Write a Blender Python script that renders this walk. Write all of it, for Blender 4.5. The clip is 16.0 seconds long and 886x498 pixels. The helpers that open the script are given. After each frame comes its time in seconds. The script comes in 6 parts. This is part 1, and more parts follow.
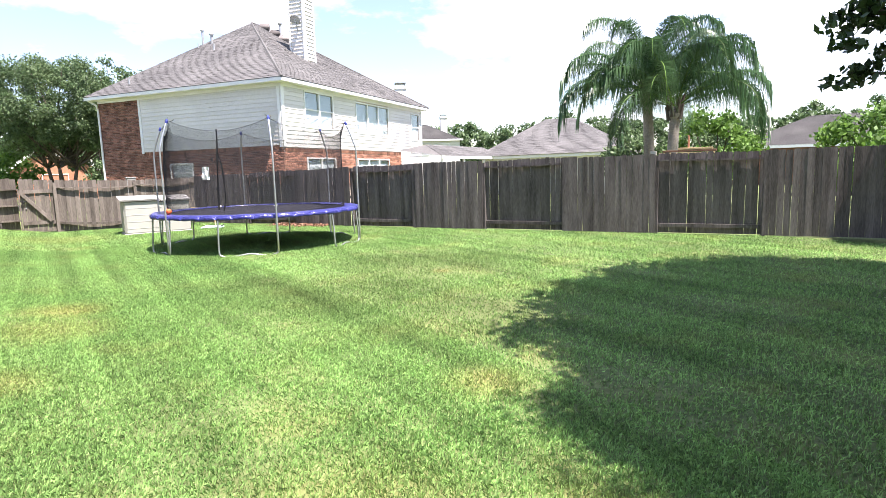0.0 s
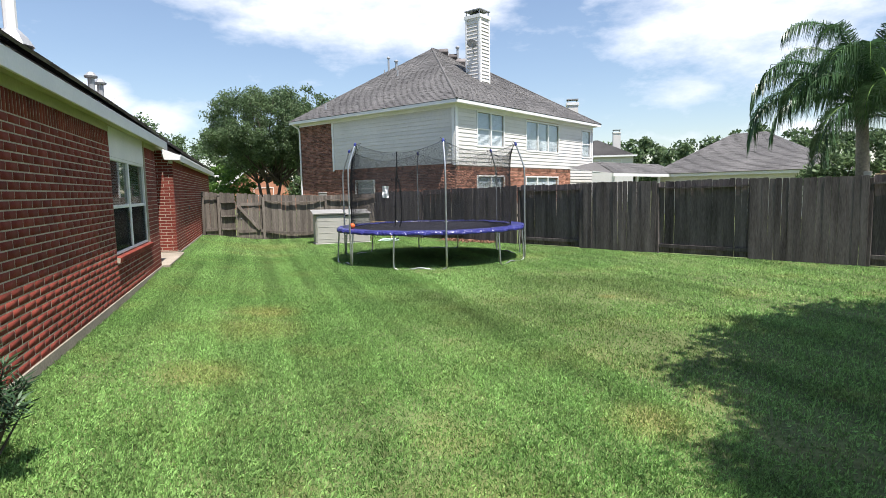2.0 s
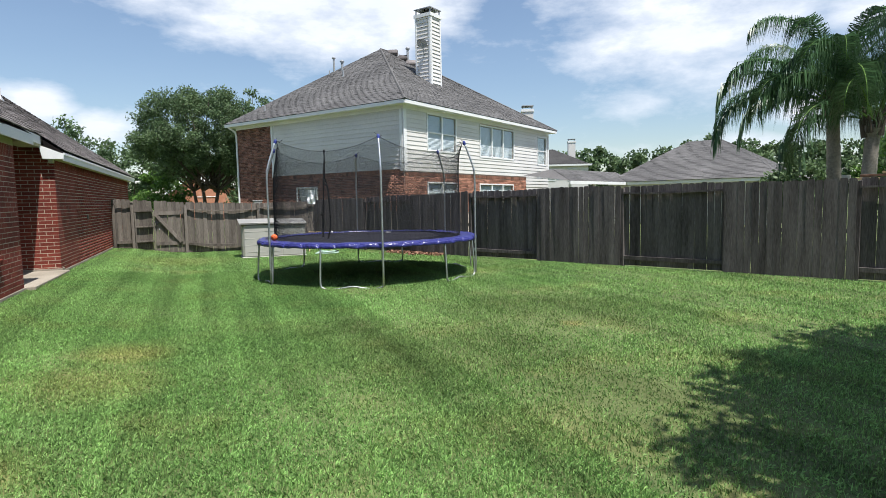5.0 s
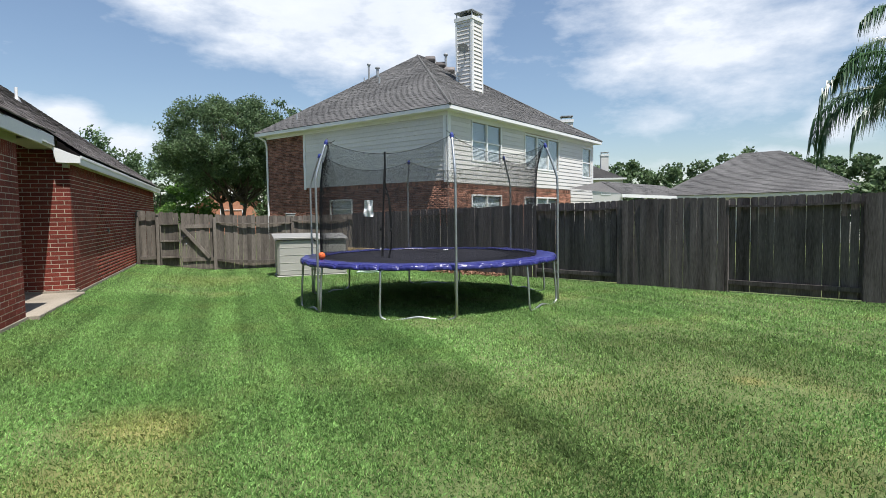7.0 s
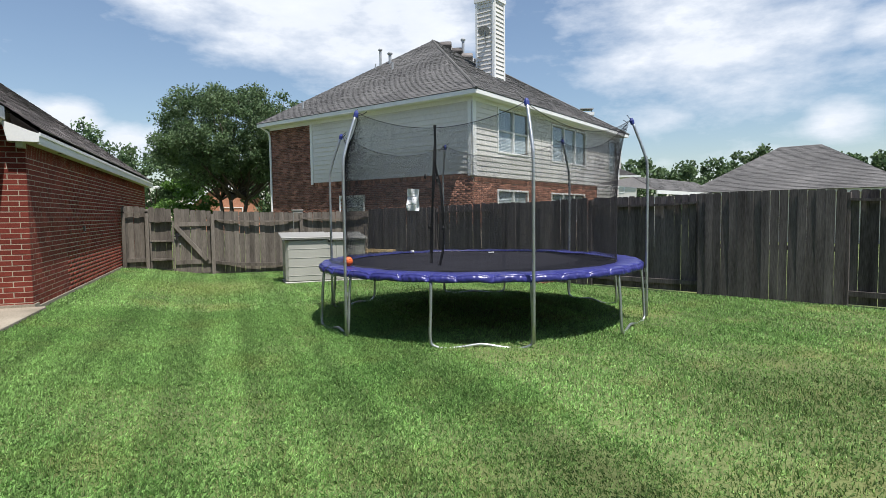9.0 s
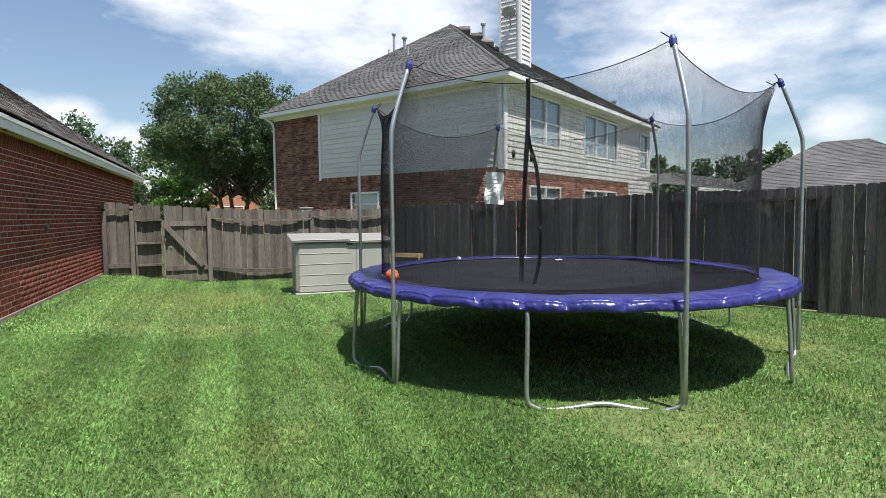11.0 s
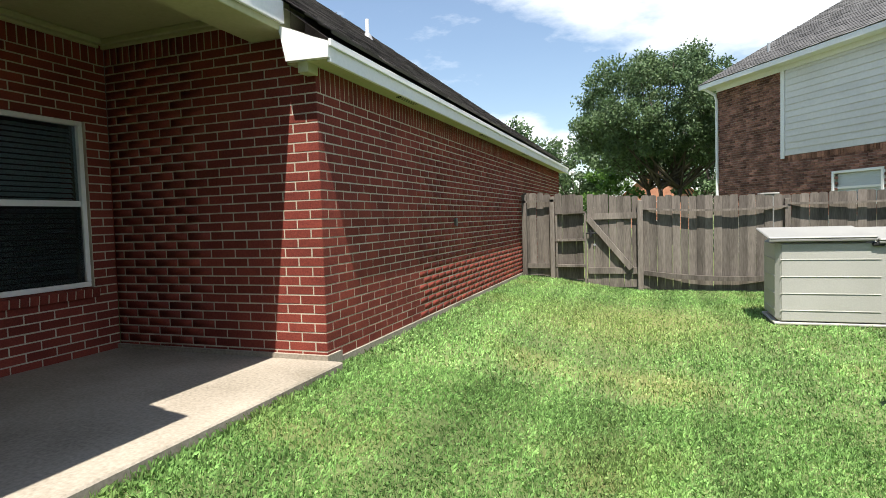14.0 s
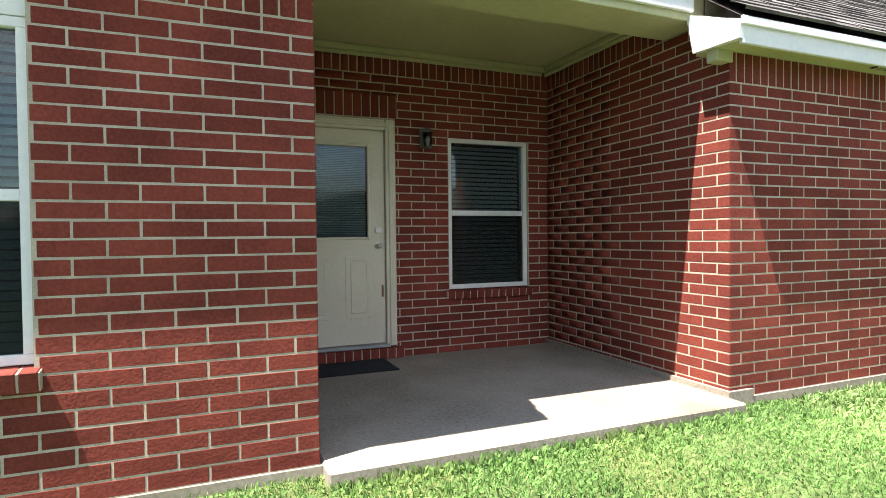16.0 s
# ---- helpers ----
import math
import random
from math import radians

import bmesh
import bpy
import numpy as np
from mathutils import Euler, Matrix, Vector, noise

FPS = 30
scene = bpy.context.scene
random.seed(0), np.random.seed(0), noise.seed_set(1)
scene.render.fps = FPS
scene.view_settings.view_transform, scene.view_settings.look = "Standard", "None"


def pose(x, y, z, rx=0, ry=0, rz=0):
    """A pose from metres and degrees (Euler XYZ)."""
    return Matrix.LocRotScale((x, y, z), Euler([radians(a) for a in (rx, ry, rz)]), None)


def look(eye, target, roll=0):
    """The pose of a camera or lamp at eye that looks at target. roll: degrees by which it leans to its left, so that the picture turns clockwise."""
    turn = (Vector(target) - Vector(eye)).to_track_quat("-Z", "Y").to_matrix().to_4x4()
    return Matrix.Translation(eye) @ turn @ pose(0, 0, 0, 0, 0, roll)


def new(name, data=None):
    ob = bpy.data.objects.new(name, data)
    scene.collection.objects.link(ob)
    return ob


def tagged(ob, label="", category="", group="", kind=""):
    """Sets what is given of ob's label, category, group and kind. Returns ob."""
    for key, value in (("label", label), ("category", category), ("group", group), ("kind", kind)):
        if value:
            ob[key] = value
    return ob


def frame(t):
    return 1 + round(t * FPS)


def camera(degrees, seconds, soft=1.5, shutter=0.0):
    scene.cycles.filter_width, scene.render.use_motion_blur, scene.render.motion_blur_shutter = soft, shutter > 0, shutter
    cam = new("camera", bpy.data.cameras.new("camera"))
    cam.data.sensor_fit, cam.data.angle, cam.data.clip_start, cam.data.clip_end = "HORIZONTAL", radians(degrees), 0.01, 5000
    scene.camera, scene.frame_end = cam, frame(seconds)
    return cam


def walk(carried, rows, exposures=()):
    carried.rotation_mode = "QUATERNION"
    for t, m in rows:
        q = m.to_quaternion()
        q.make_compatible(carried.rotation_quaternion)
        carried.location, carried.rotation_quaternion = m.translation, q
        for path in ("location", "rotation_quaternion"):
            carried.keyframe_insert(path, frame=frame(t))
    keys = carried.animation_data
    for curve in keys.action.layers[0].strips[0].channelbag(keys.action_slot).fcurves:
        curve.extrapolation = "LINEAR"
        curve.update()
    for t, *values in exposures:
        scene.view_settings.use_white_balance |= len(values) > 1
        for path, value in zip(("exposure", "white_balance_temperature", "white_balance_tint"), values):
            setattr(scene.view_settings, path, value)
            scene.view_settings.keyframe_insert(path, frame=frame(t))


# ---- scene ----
# camera and walk
cam = camera(75.4, 16.0, soft=0.8)
PATH = [
    (0, (0.267, -0.229, 1.657), (1.392, 1.402, 1.388), -1.7),
    (0.5, (0.238, -0.305, 1.672), (1.111, 1.475, 1.409), -1.8),
    (1, (0.234, -0.274, 1.744), (0.973, 1.566, 1.484), -1.5),
    (1.5, (0.237, -0.288, 1.757), (0.896, 1.586, 1.522), -1.3),
    (2, (0.226, -0.315, 1.77), (0.847, 1.576, 1.567), -1.1),
    (2.5, (0.312, -0.349, 1.712), (0.906, 1.551, 1.526), -1.0),
    (3, (0.511, -0.273, 1.689), (1.152, 1.613, 1.502), -0.8),
    (3.2, (0.621, -0.145, 1.695), (1.306, 1.726, 1.515), -0.3),
    (5.3, (1.258, 1.696, 1.637), (2.019, 3.538, 1.466), -1.1),
    (5.5, (1.252, 1.896, 1.611), (1.991, 3.747, 1.441), -1.0),
    (6, (1.186, 2.435, 1.638), (1.9, 4.297, 1.491), -0.9),
    (6.5, (1.176, 3.101, 1.633), (1.888, 4.965, 1.493), -0.9),
    (7, (1.007, 3.664, 1.637), (1.707, 5.534, 1.518), -0.8),
    (7.5, (0.97, 4.282, 1.587), (1.663, 6.155, 1.471), -0.8),
    (8, (0.905, 4.925, 1.56), (1.601, 6.796, 1.441), -0.7),
    (8.5, (0.934, 5.526, 1.566), (1.629, 7.398, 1.445), -0.7),
    (9, (1.0, 6.146, 1.577), (1.701, 8.016, 1.455), -0.7),
    (9.2, (0.989, 6.386, 1.574), (1.688, 8.255, 1.441), -0.6),
    (11.5, (1.042, 9.218, 1.54), (1.74, 11.088, 1.42), -0.6),
    (12, (0.929, 9.794, 1.582), (1.561, 11.688, 1.46), -0.4),
    (12.5, (1.004, 10.406, 1.533), (1.403, 12.362, 1.416), -0.8),
    (13, (0.94, 11.044, 1.45), (0.912, 13.041, 1.341), -1.2),
    (13.5, (0.925, 11.591, 1.432), (0.634, 13.566, 1.317), -1.4),
    (14, (0.805, 12.082, 1.41), (0.12, 13.958, 1.308), -1.8),
    (14.5, (0.626, 12.48, 1.467), (-0.528, 14.111, 1.376), -1.6),
    (15, (0.646, 12.749, 1.458), (-0.964, 13.933, 1.39), -1.5),
    (15.5, (0.907, 12.774, 1.411), (-0.889, 13.652, 1.365), -0.9),
    (16, (1.187, 12.78, 1.419), (-0.66, 13.547, 1.377), -0.6),
]
walk(cam, [(t, look(eye, target, roll)) for t, eye, target, roll in PATH],
     exposures=[(0, 1.78, 6500, 21), (0.5, 1.5, 6500, 19), (1.0, 1.26, 6500, 17), (1.5, 1.09, 6450, 14), (2.5, 0.69, 6280, 14), (5.5, 0.58, 6230, 11), (7.0, 0.5, 6230, 11), (9.0, 0.48, 6270, 11), (11.5, 0.64, 6330, 11),
                (12.5, 0.8, 6380, 11), (13.5, 0.94, 6500, 10), (14.5, 1.2, 6500, 10), (15.5, 1.63, 6550, 11), (16.0, 1.9, 6550, 12)])

# ---- world and sun ----
SUN = Vector((0.1255, -0.393, 1.0)).normalized()


def sky_world():
    w = bpy.data.worlds.new("sky")
    scene.world = w
    w.use_nodes = True
    nt = w.node_tree
    nt.nodes.clear()
    N, L = nt.nodes.new, nt.links.new
    out, bg = N("ShaderNodeOutputWorld"), N("ShaderNodeBackground")
    sky = N("ShaderNodeTexSky")
    sky.sky_type, sky.sun_disc = "NISHITA", False
    sky.sun_elevation = math.asin(SUN.z)
    sky.sun_rotation = math.atan2(SUN.x, SUN.y)
    sky.air_density, sky.dust_density, sky.ozone_density = 1.2, 0.3, 2.6
    tc, mp = N("ShaderNodeTexCoord"), N("ShaderNodeMapping")
    mp.inputs["Scale"].default_value = (1.1, 1.1, 2.9)
    mp.inputs["Location"].default_value = (0.35, 0.1, 0.2)
    mp.inputs["Rotation"].default_value = (0, 0, radians(-55))
    n1, n2 = N("ShaderNodeTexNoise"), N("ShaderNodeTexNoise")
    n1.inputs["Scale"].default_value, n1.inputs["Detail"].default_value, n1.inputs["Roughness"].default_value = 2.0, 8, 0.55
    n2.inputs["Scale"].default_value, n2.inputs["Detail"].default_value, n2.inputs["Roughness"].default_value = 9.0, 7, 0.6
    ramp = N("ShaderNodeValToRGB")
    ramp.color_ramp.elements[0].position, ramp.color_ramp.elements[1].position = 0.52, 0.82
    ramp.color_ramp.elements[0].color = (0.05, 0.05, 0.05, 1)
    shade = N("ShaderNodeMix")
    shade.data_type = "RGBA"
    shade.inputs[6].default_value, shade.inputs[7].default_value = (6.6, 7.1, 7.8, 1), (9.3, 9.5, 9.7, 1)
    mix = N("ShaderNodeMix")
    mix.data_type = "RGBA"
    L(tc.outputs["Generated"], mp.inputs["Vector"])
    L(mp.outputs[0], n1.inputs["Vector"])
    L(mp.outputs[0], n2.inputs["Vector"])
    # compass bearing and height of each direction, in degrees
    sep, at2, asn, deg = N("ShaderNodeSeparateXYZ"), N("ShaderNodeMath"), N("ShaderNodeMath"), N("ShaderNodeVectorMath")
    com = N("ShaderNodeCombineXYZ")
    at2.operation, asn.operation, deg.operation = "ARCTAN2", "ARCSINE", "SCALE"
    deg.inputs["Scale"].default_value = 180 / math.pi
    L(tc.outputs["Generated"], sep.inputs[0])
    L(sep.outputs[0], at2.inputs[0])
    L(sep.outputs[1], at2.inputs[1])
    L(sep.outputs[2], asn.inputs[0])
    L(at2.outputs[0], com.inputs[0])
    L(asn.outputs[0], com.inputs[1])
    L(com.outputs[0], deg.inputs[0])
    both, n2s = N("ShaderNodeMath"), N("ShaderNodeMath")
    both.operation = n2s.operation = "MULTIPLY_ADD"
    n2s.inputs[1].default_value, n2s.inputs[2].default_value = 0.5, 0.0
    both.inputs[1].default_value = 0.5
    L(n2.outputs[0], n2s.inputs[0])
    L(n1.outputs[0], both.inputs[0])
    L(n2s.outputs[0], both.inputs[2])
    # cloud banks: bearing, height, half length, half width, tilt, density
    # the bank at bearing 100 is unseen, added to brighten the porch
    value = None
    for az, el, su, sv, tilt, inner, amount in ((3, 22.4, 26, 9.2, -14, 0.60, 0.33), (46, 17, 17, 12, -14, 0.15, 0.29), (67, 12, 10, 9, 0, 0.2, 0.25), (-12, 8.3, 3.2, 2.3, 12, 0.1, 0.34), (-8, 6.4, 3.2, 2.0, 0, 0.1, 0.32),
                                                (-17, 6, 4, 3, 0, 0.1, 0.3), (41.3, 8.6, 5.0, 2.4, 0, 0.0, 0.24), (55, 7.2, 3.8, 2.8, 0, 0.1, 0.33), (58, 14, 4, 3.4, 0, 0.1, 0.3), (12, 9.4, 3.2, 1.6, 0, 0.1, 0.26), (51, 4.4, 4, 1.4, 0, 0.1, 0.28), (100, 30, 45, 22, 0, 0.2, 0.26), (-80, 40, 35, 12, 10, 0.2, 0.2), (190, 30, 40, 10, 0, 0.2, 0.2)):
        bm, ln, mr = N("ShaderNodeMapping"), N("ShaderNodeVectorMath"), N("ShaderNodeMapRange")
        bm.vector_type, ln.operation, mr.interpolation_type = "TEXTURE", "LENGTH", "SMOOTHSTEP"
        bm.inputs["Location"].default_value, bm.inputs["Rotation"].default_value, bm.inputs["Scale"].default_value = (az, el, 0), (0, 0, radians(tilt)), (su, sv, 1)
        mr.inputs[1].default_value, mr.inputs[2].default_value, mr.inputs[3].default_value, mr.inputs[4].default_value = inner, 1.15, amount, 0.0
        L(deg.outputs[0], bm.inputs["Vector"])
        L(bm.outputs[0], ln.inputs[0])
        L(ln.outputs["Value"], mr.inputs[0])
        if value is None:
            value = mr.outputs[0]
        else:
            mx = N("ShaderNodeMath")
            mx.operation = "MAXIMUM"
            L(value, mx.inputs[0])
            L(mr.outputs[0], mx.inputs[1])
            value = mx.outputs[0]
    ad = N("ShaderNodeMath")
    L(both.outputs[0], ad.inputs[0])
    L(value, ad.inputs[1])
    value = ad.outputs[0]
    L(value, ramp.inputs[0])
    L(n2.outputs[0], shade.inputs[0])
    L(ramp.outputs[0], mix.inputs[0])
    L(sky.outputs[0], mix.inputs[6])
    L(shade.outputs[2], mix.inputs[7])
    L(mix.outputs[2], bg.inputs[0])
    bg.inputs[1].default_value = 0.081
    L(bg.outputs[0], out.inputs[0])


sky_world()
sun = new("sun", bpy.data.lights.new("sun", "SUN"))
sun.data.energy, sun.data.angle, sun.data.color = 5.0, radians(0.5), (1.0, 0.95, 0.87)
sun.matrix_world = look(SUN * 60, (0, 0, 0))


# ---- materials ----
def material(name, c1, c2, coarse=1.0, fine=40.0, rough=0.7, bump=0.15, rnd=0.0, metal=0.0, spec=0.4, stretch=(1, 1, 1), dist=0.01, mixpos=(0.35, 0.65), translucent=0.0):
    m = bpy.data.materials.new(name)
    m.use_nodes = True
    nt = m.node_tree
    nt.nodes.clear()
    N, L = nt.nodes.new, nt.links.new
    out, bs = N("ShaderNodeOutputMaterial"), N("ShaderNodeBsdfPrincipled")
    geo, mp = N("ShaderNodeNewGeometry"), N("ShaderNodeMapping")
    mp.inputs["Scale"].default_value = stretch
    L(geo.outputs["Position"], mp.inputs["Vector"])
    a, b = N("ShaderNodeTexNoise"), N("ShaderNodeTexNoise")
    for n, sc in ((a, coarse), (b, fine)):
        n.inputs["Scale"].default_value, n.inputs["Detail"].default_value = sc, 5
        L(mp.outputs[0], n.inputs["Vector"])
    add = N("ShaderNodeMath")
    add.operation = "MULTIPLY_ADD"
    add.inputs[1].default_value = 0.55
    half = N("ShaderNodeMath")
    half.operation = "MULTIPLY"
    half.inputs[1].default_value = 0.45
    L(b.outputs[0], half.inputs[0])
    L(a.outputs[0], add.inputs[0])
    L(half.outputs[0], add.inputs[2])
    ramp = N("ShaderNodeValToRGB")
    e = ramp.color_ramp.elements
    e[0].position, e[1].position = mixpos
    e[0].color, e[1].color = (*c1, 1), (*c2, 1)
    L(add.outputs[0], ramp.inputs[0])
    col = ramp.outputs[0]
    if rnd:
        info = N("ShaderNodeObjectInfo")
        sm, fr, mr = N("ShaderNodeMath"), N("ShaderNodeMath"), N("ShaderNodeMapRange")
        fr.operation = "FRACT"
        L(info.outputs["Random"], sm.inputs[0])
        L(geo.outputs["Random Per Island"], sm.inputs[1])
        L(sm.outputs[0], fr.inputs[0])
        L(fr.outputs[0], mr.inputs[0])
        mr.inputs[3].default_value, mr.inputs[4].default_value = 1 - rnd, 1 + rnd
        mu = N("ShaderNodeVectorMath")
        mu.operation = "SCALE"
        L(col, mu.inputs[0])
        L(mr.outputs[0], mu.inputs["Scale"])
        col = mu.outputs[0]
    L(col, bs.inputs["Base Color"])
    bs.inputs["Roughness"].default_value, bs.inputs["Metallic"].default_value = rough, metal
    bs.inputs["Specular IOR Level"].default_value = spec
    if bump:
        bp = N("ShaderNodeBump")
        bp.inputs["Strength"].default_value, bp.inputs["Distance"].default_value = bump, dist
        L(add.outputs[0], bp.inputs["Height"])
        L(bp.outputs[0], bs.inputs["Normal"])
    top = bs.outputs[0]
    if translucent:
        tr, mx = N("ShaderNodeBsdfTranslucent"), N("ShaderNodeMixShader")
        L(col, tr.inputs[0])
        mx.inputs[0].default_value = translucent
        L(bs.outputs[0], mx.inputs[1])
        L(tr.outputs[0], mx.inputs[2])
        top = mx.outputs[0]
    L(top, out.inputs[0])
    return m


def glass_material(name, tint, rough=0.02):
    m = bpy.data.materials.new(name)
    m.use_nodes = True
    nt = m.node_tree
    nt.nodes.clear()
    N, L = nt.nodes.new, nt.links.new
    out, tr, gl, lw, mx = (N("ShaderNodeOutputMaterial"), N("ShaderNodeBsdfTransparent"), N("ShaderNodeBsdfGlossy"),
                           N("ShaderNodeLayerWeight"), N("ShaderNodeMixShader"))
    pw, ma = N("ShaderNodeMath"), N("ShaderNodeMath")
    pw.operation, ma.operation = "POWER", "MULTIPLY_ADD"
    pw.inputs[1].default_value, ma.inputs[1].default_value, ma.inputs[2].default_value = 3.0, 0.7, 0.05
    lw.inputs[0].default_value = 0.5
    tr.inputs[0].default_value = (*tint, 1)
    gl.inputs["Roughness"].default_value = rough
    L(lw.outputs["Facing"], pw.inputs[0])
    L(pw.outputs[0], ma.inputs[0])
    L(ma.outputs[0], mx.inputs[0])
    L(tr.outputs[0], mx.inputs[1])
    L(gl.outputs[0], mx.inputs[2])
    L(mx.outputs[0], out.inputs[0])
    return m


def lawn_material(name, blade):
    """Grass colours: fresh and yellowed areas at yard scale, mowing stripes, worn spots."""
    m = material(name, *(((0.148, 0.280, 0.077), (0.262, 0.420, 0.138)) if blade else ((0.070, 0.098, 0.034), (0.135, 0.165, 0.066))), coarse=0.55, fine=30, rough=0.5 if blade else 0.8, bump=0.0 if blade else 0.6, dist=0.03,
                 rnd=0.5 if blade else 0.0, translucent=0.25 if blade else 0.0, spec=0.25 if blade else 0.1, mixpos=(0.33, 0.68))
    nt = m.node_tree
    N, L = nt.nodes.new, nt.links.new
    ramp = next(n for n in nt.nodes if n.type == "VALTORGB")
    target = [l.to_socket for l in ramp.outputs[0].links]
    geo = next(n for n in nt.nodes if n.type == "NEW_GEOMETRY")
    col = ramp.outputs[0]
    dry = N("ShaderNodeTexNoise")
    dry.inputs["Scale"].default_value, dry.inputs["Detail"].default_value = 0.9, 4
    L(geo.outputs["Position"], dry.inputs["Vector"])
    dr = N("ShaderNodeMapRange")
    dr.inputs[1].default_value, dr.inputs[2].default_value = 0.52, 0.72
    dr.inputs[4].default_value = 0.24
    L(dry.outputs[0], dr.inputs[0])
    fac = dr.outputs[0]
    for (x, y, r, amount) in ((0.35, 8.7, 0.55, 0.55), (0.2, 7.6, 0.7, 0.35), (3.1, 3.3, 0.4, 0.4), (5.8, 7.85, 0.2, 0.6), (-0.3, 5.6, 0.5, 0.4), (1.3, 2.2, 0.8, 0.25), (0.5, 20.0, 1.6, 0.3), (0.9, 17.2, 0.5, 0.3)):
        vd, mr, mxm = N("ShaderNodeVectorMath"), N("ShaderNodeMapRange"), N("ShaderNodeMath")
        vd.operation = "DISTANCE"
        vd.inputs[1].default_value = (x, y, -0.03)
        L(geo.outputs["Position"], vd.inputs[0])
        mr.interpolation_type = "SMOOTHSTEP"
        mr.inputs[1].default_value, mr.inputs[2].default_value, mr.inputs[3].default_value, mr.inputs[4].default_value = r * 0.2, r * 1.4, amount, 0.0
        L(vd.outputs["Value"], mr.inputs[0])
        mxm.operation = "MAXIMUM"
        L(fac, mxm.inputs[0])
        L(mr.outputs[0], mxm.inputs[1])
        fac = mxm.outputs[0]
    smp, sno, smr, smu = N("ShaderNodeMapping"), N("ShaderNodeTexNoise"), N("ShaderNodeMapRange"), N("ShaderNodeVectorMath")
    smp.inputs["Scale"].default_value = (2.4, 0.10, 1)
    smp.inputs["Rotation"].default_value = (0, 0, radians(4))
    sno.inputs["Scale"].default_value, sno.inputs["Detail"].default_value = 1.0, 3
    smr.inputs[1].default_value, smr.inputs[2].default_value, smr.inputs[3].default_value, smr.inputs[4].default_value = 0.35, 0.65, 0.84, 1.27
    smu.operation = "SCALE"
    L(geo.outputs["Position"], smp.inputs["Vector"])
    L(smp.outputs[0], sno.inputs["Vector"])
    L(sno.outputs[0], smr.inputs[0])
    L(col, smu.inputs[0])
    L(smr.outputs[0], smu.inputs["Scale"])
    col = smu.outputs[0]
    tno, tmr, tmu = N("ShaderNodeTexNoise"), N("ShaderNodeMapRange"), N("ShaderNodeVectorMath")
    tno.inputs["Scale"].default_value, tno.inputs["Detail"].default_value, tno.inputs["Roughness"].default_value = 26.0, 4, 0.6
    tmr.inputs[1].default_value, tmr.inputs[2].default_value, tmr.inputs[3].default_value, tmr.inputs[4].default_value = 0.36, 0.64, 0.74, 1.26
    tmu.operation = "SCALE"
    L(geo.outputs["Position"], tno.inputs["Vector"])
    L(tno.outputs[0], tmr.inputs[0])
    L(col, tmu.inputs[0])
    L(tmr.outputs[0], tmu.inputs["Scale"])
    col = tmu.outputs[0]
    mx = N("ShaderNodeMix")
    mx.data_type = "RGBA"
    mx.inputs[7].default_value = (0.34, 0.30, 0.11, 1)
    L(fac, mx.inputs[0])
    L(col, mx.inputs[6])
    worn = None
    for (x, y, r, amount) in ((4.0, 7.4, 1.7, 0.42), (6.0, 8.8, 2.0, 0.4), (4.6, 5.4, 1.4, 0.35), (3.0, 8.9, 0.8, 0.35)):
        vd, mr, mxm = N("ShaderNodeVectorMath"), N("ShaderNodeMapRange"), N("ShaderNodeMath")
        vd.operation = "DISTANCE"
        vd.inputs[1].default_value = (x, y, -0.03)
        L(geo.outputs["Position"], vd.inputs[0])
        mr.interpolation_type = "SMOOTHSTEP"
        mr.inputs[1].default_value, mr.inputs[2].default_value, mr.inputs[3].default_value, mr.inputs[4].default_value = r * 0.2, r * 1.5, amount, 0.0
        L(vd.outputs["Value"], mr.inputs[0])
        if worn is None:
            worn = mr.outputs[0]
        else:
            mxm.operation = "MAXIMUM"
            L(worn, mxm.inputs[0])
            L(mr.outputs[0], mxm.inputs[1])
            worn = mxm.outputs[0]
    mw = N("ShaderNodeMix")
    mw.data_type = "RGBA"
    mw.inputs[7].default_value = (0.085, 0.088, 0.035, 1)
    L(worn, mw.inputs[0])
    L(mx.outputs[2], mw.inputs[6])
    for t in target:
        L(mw.outputs[2], t)
    return m


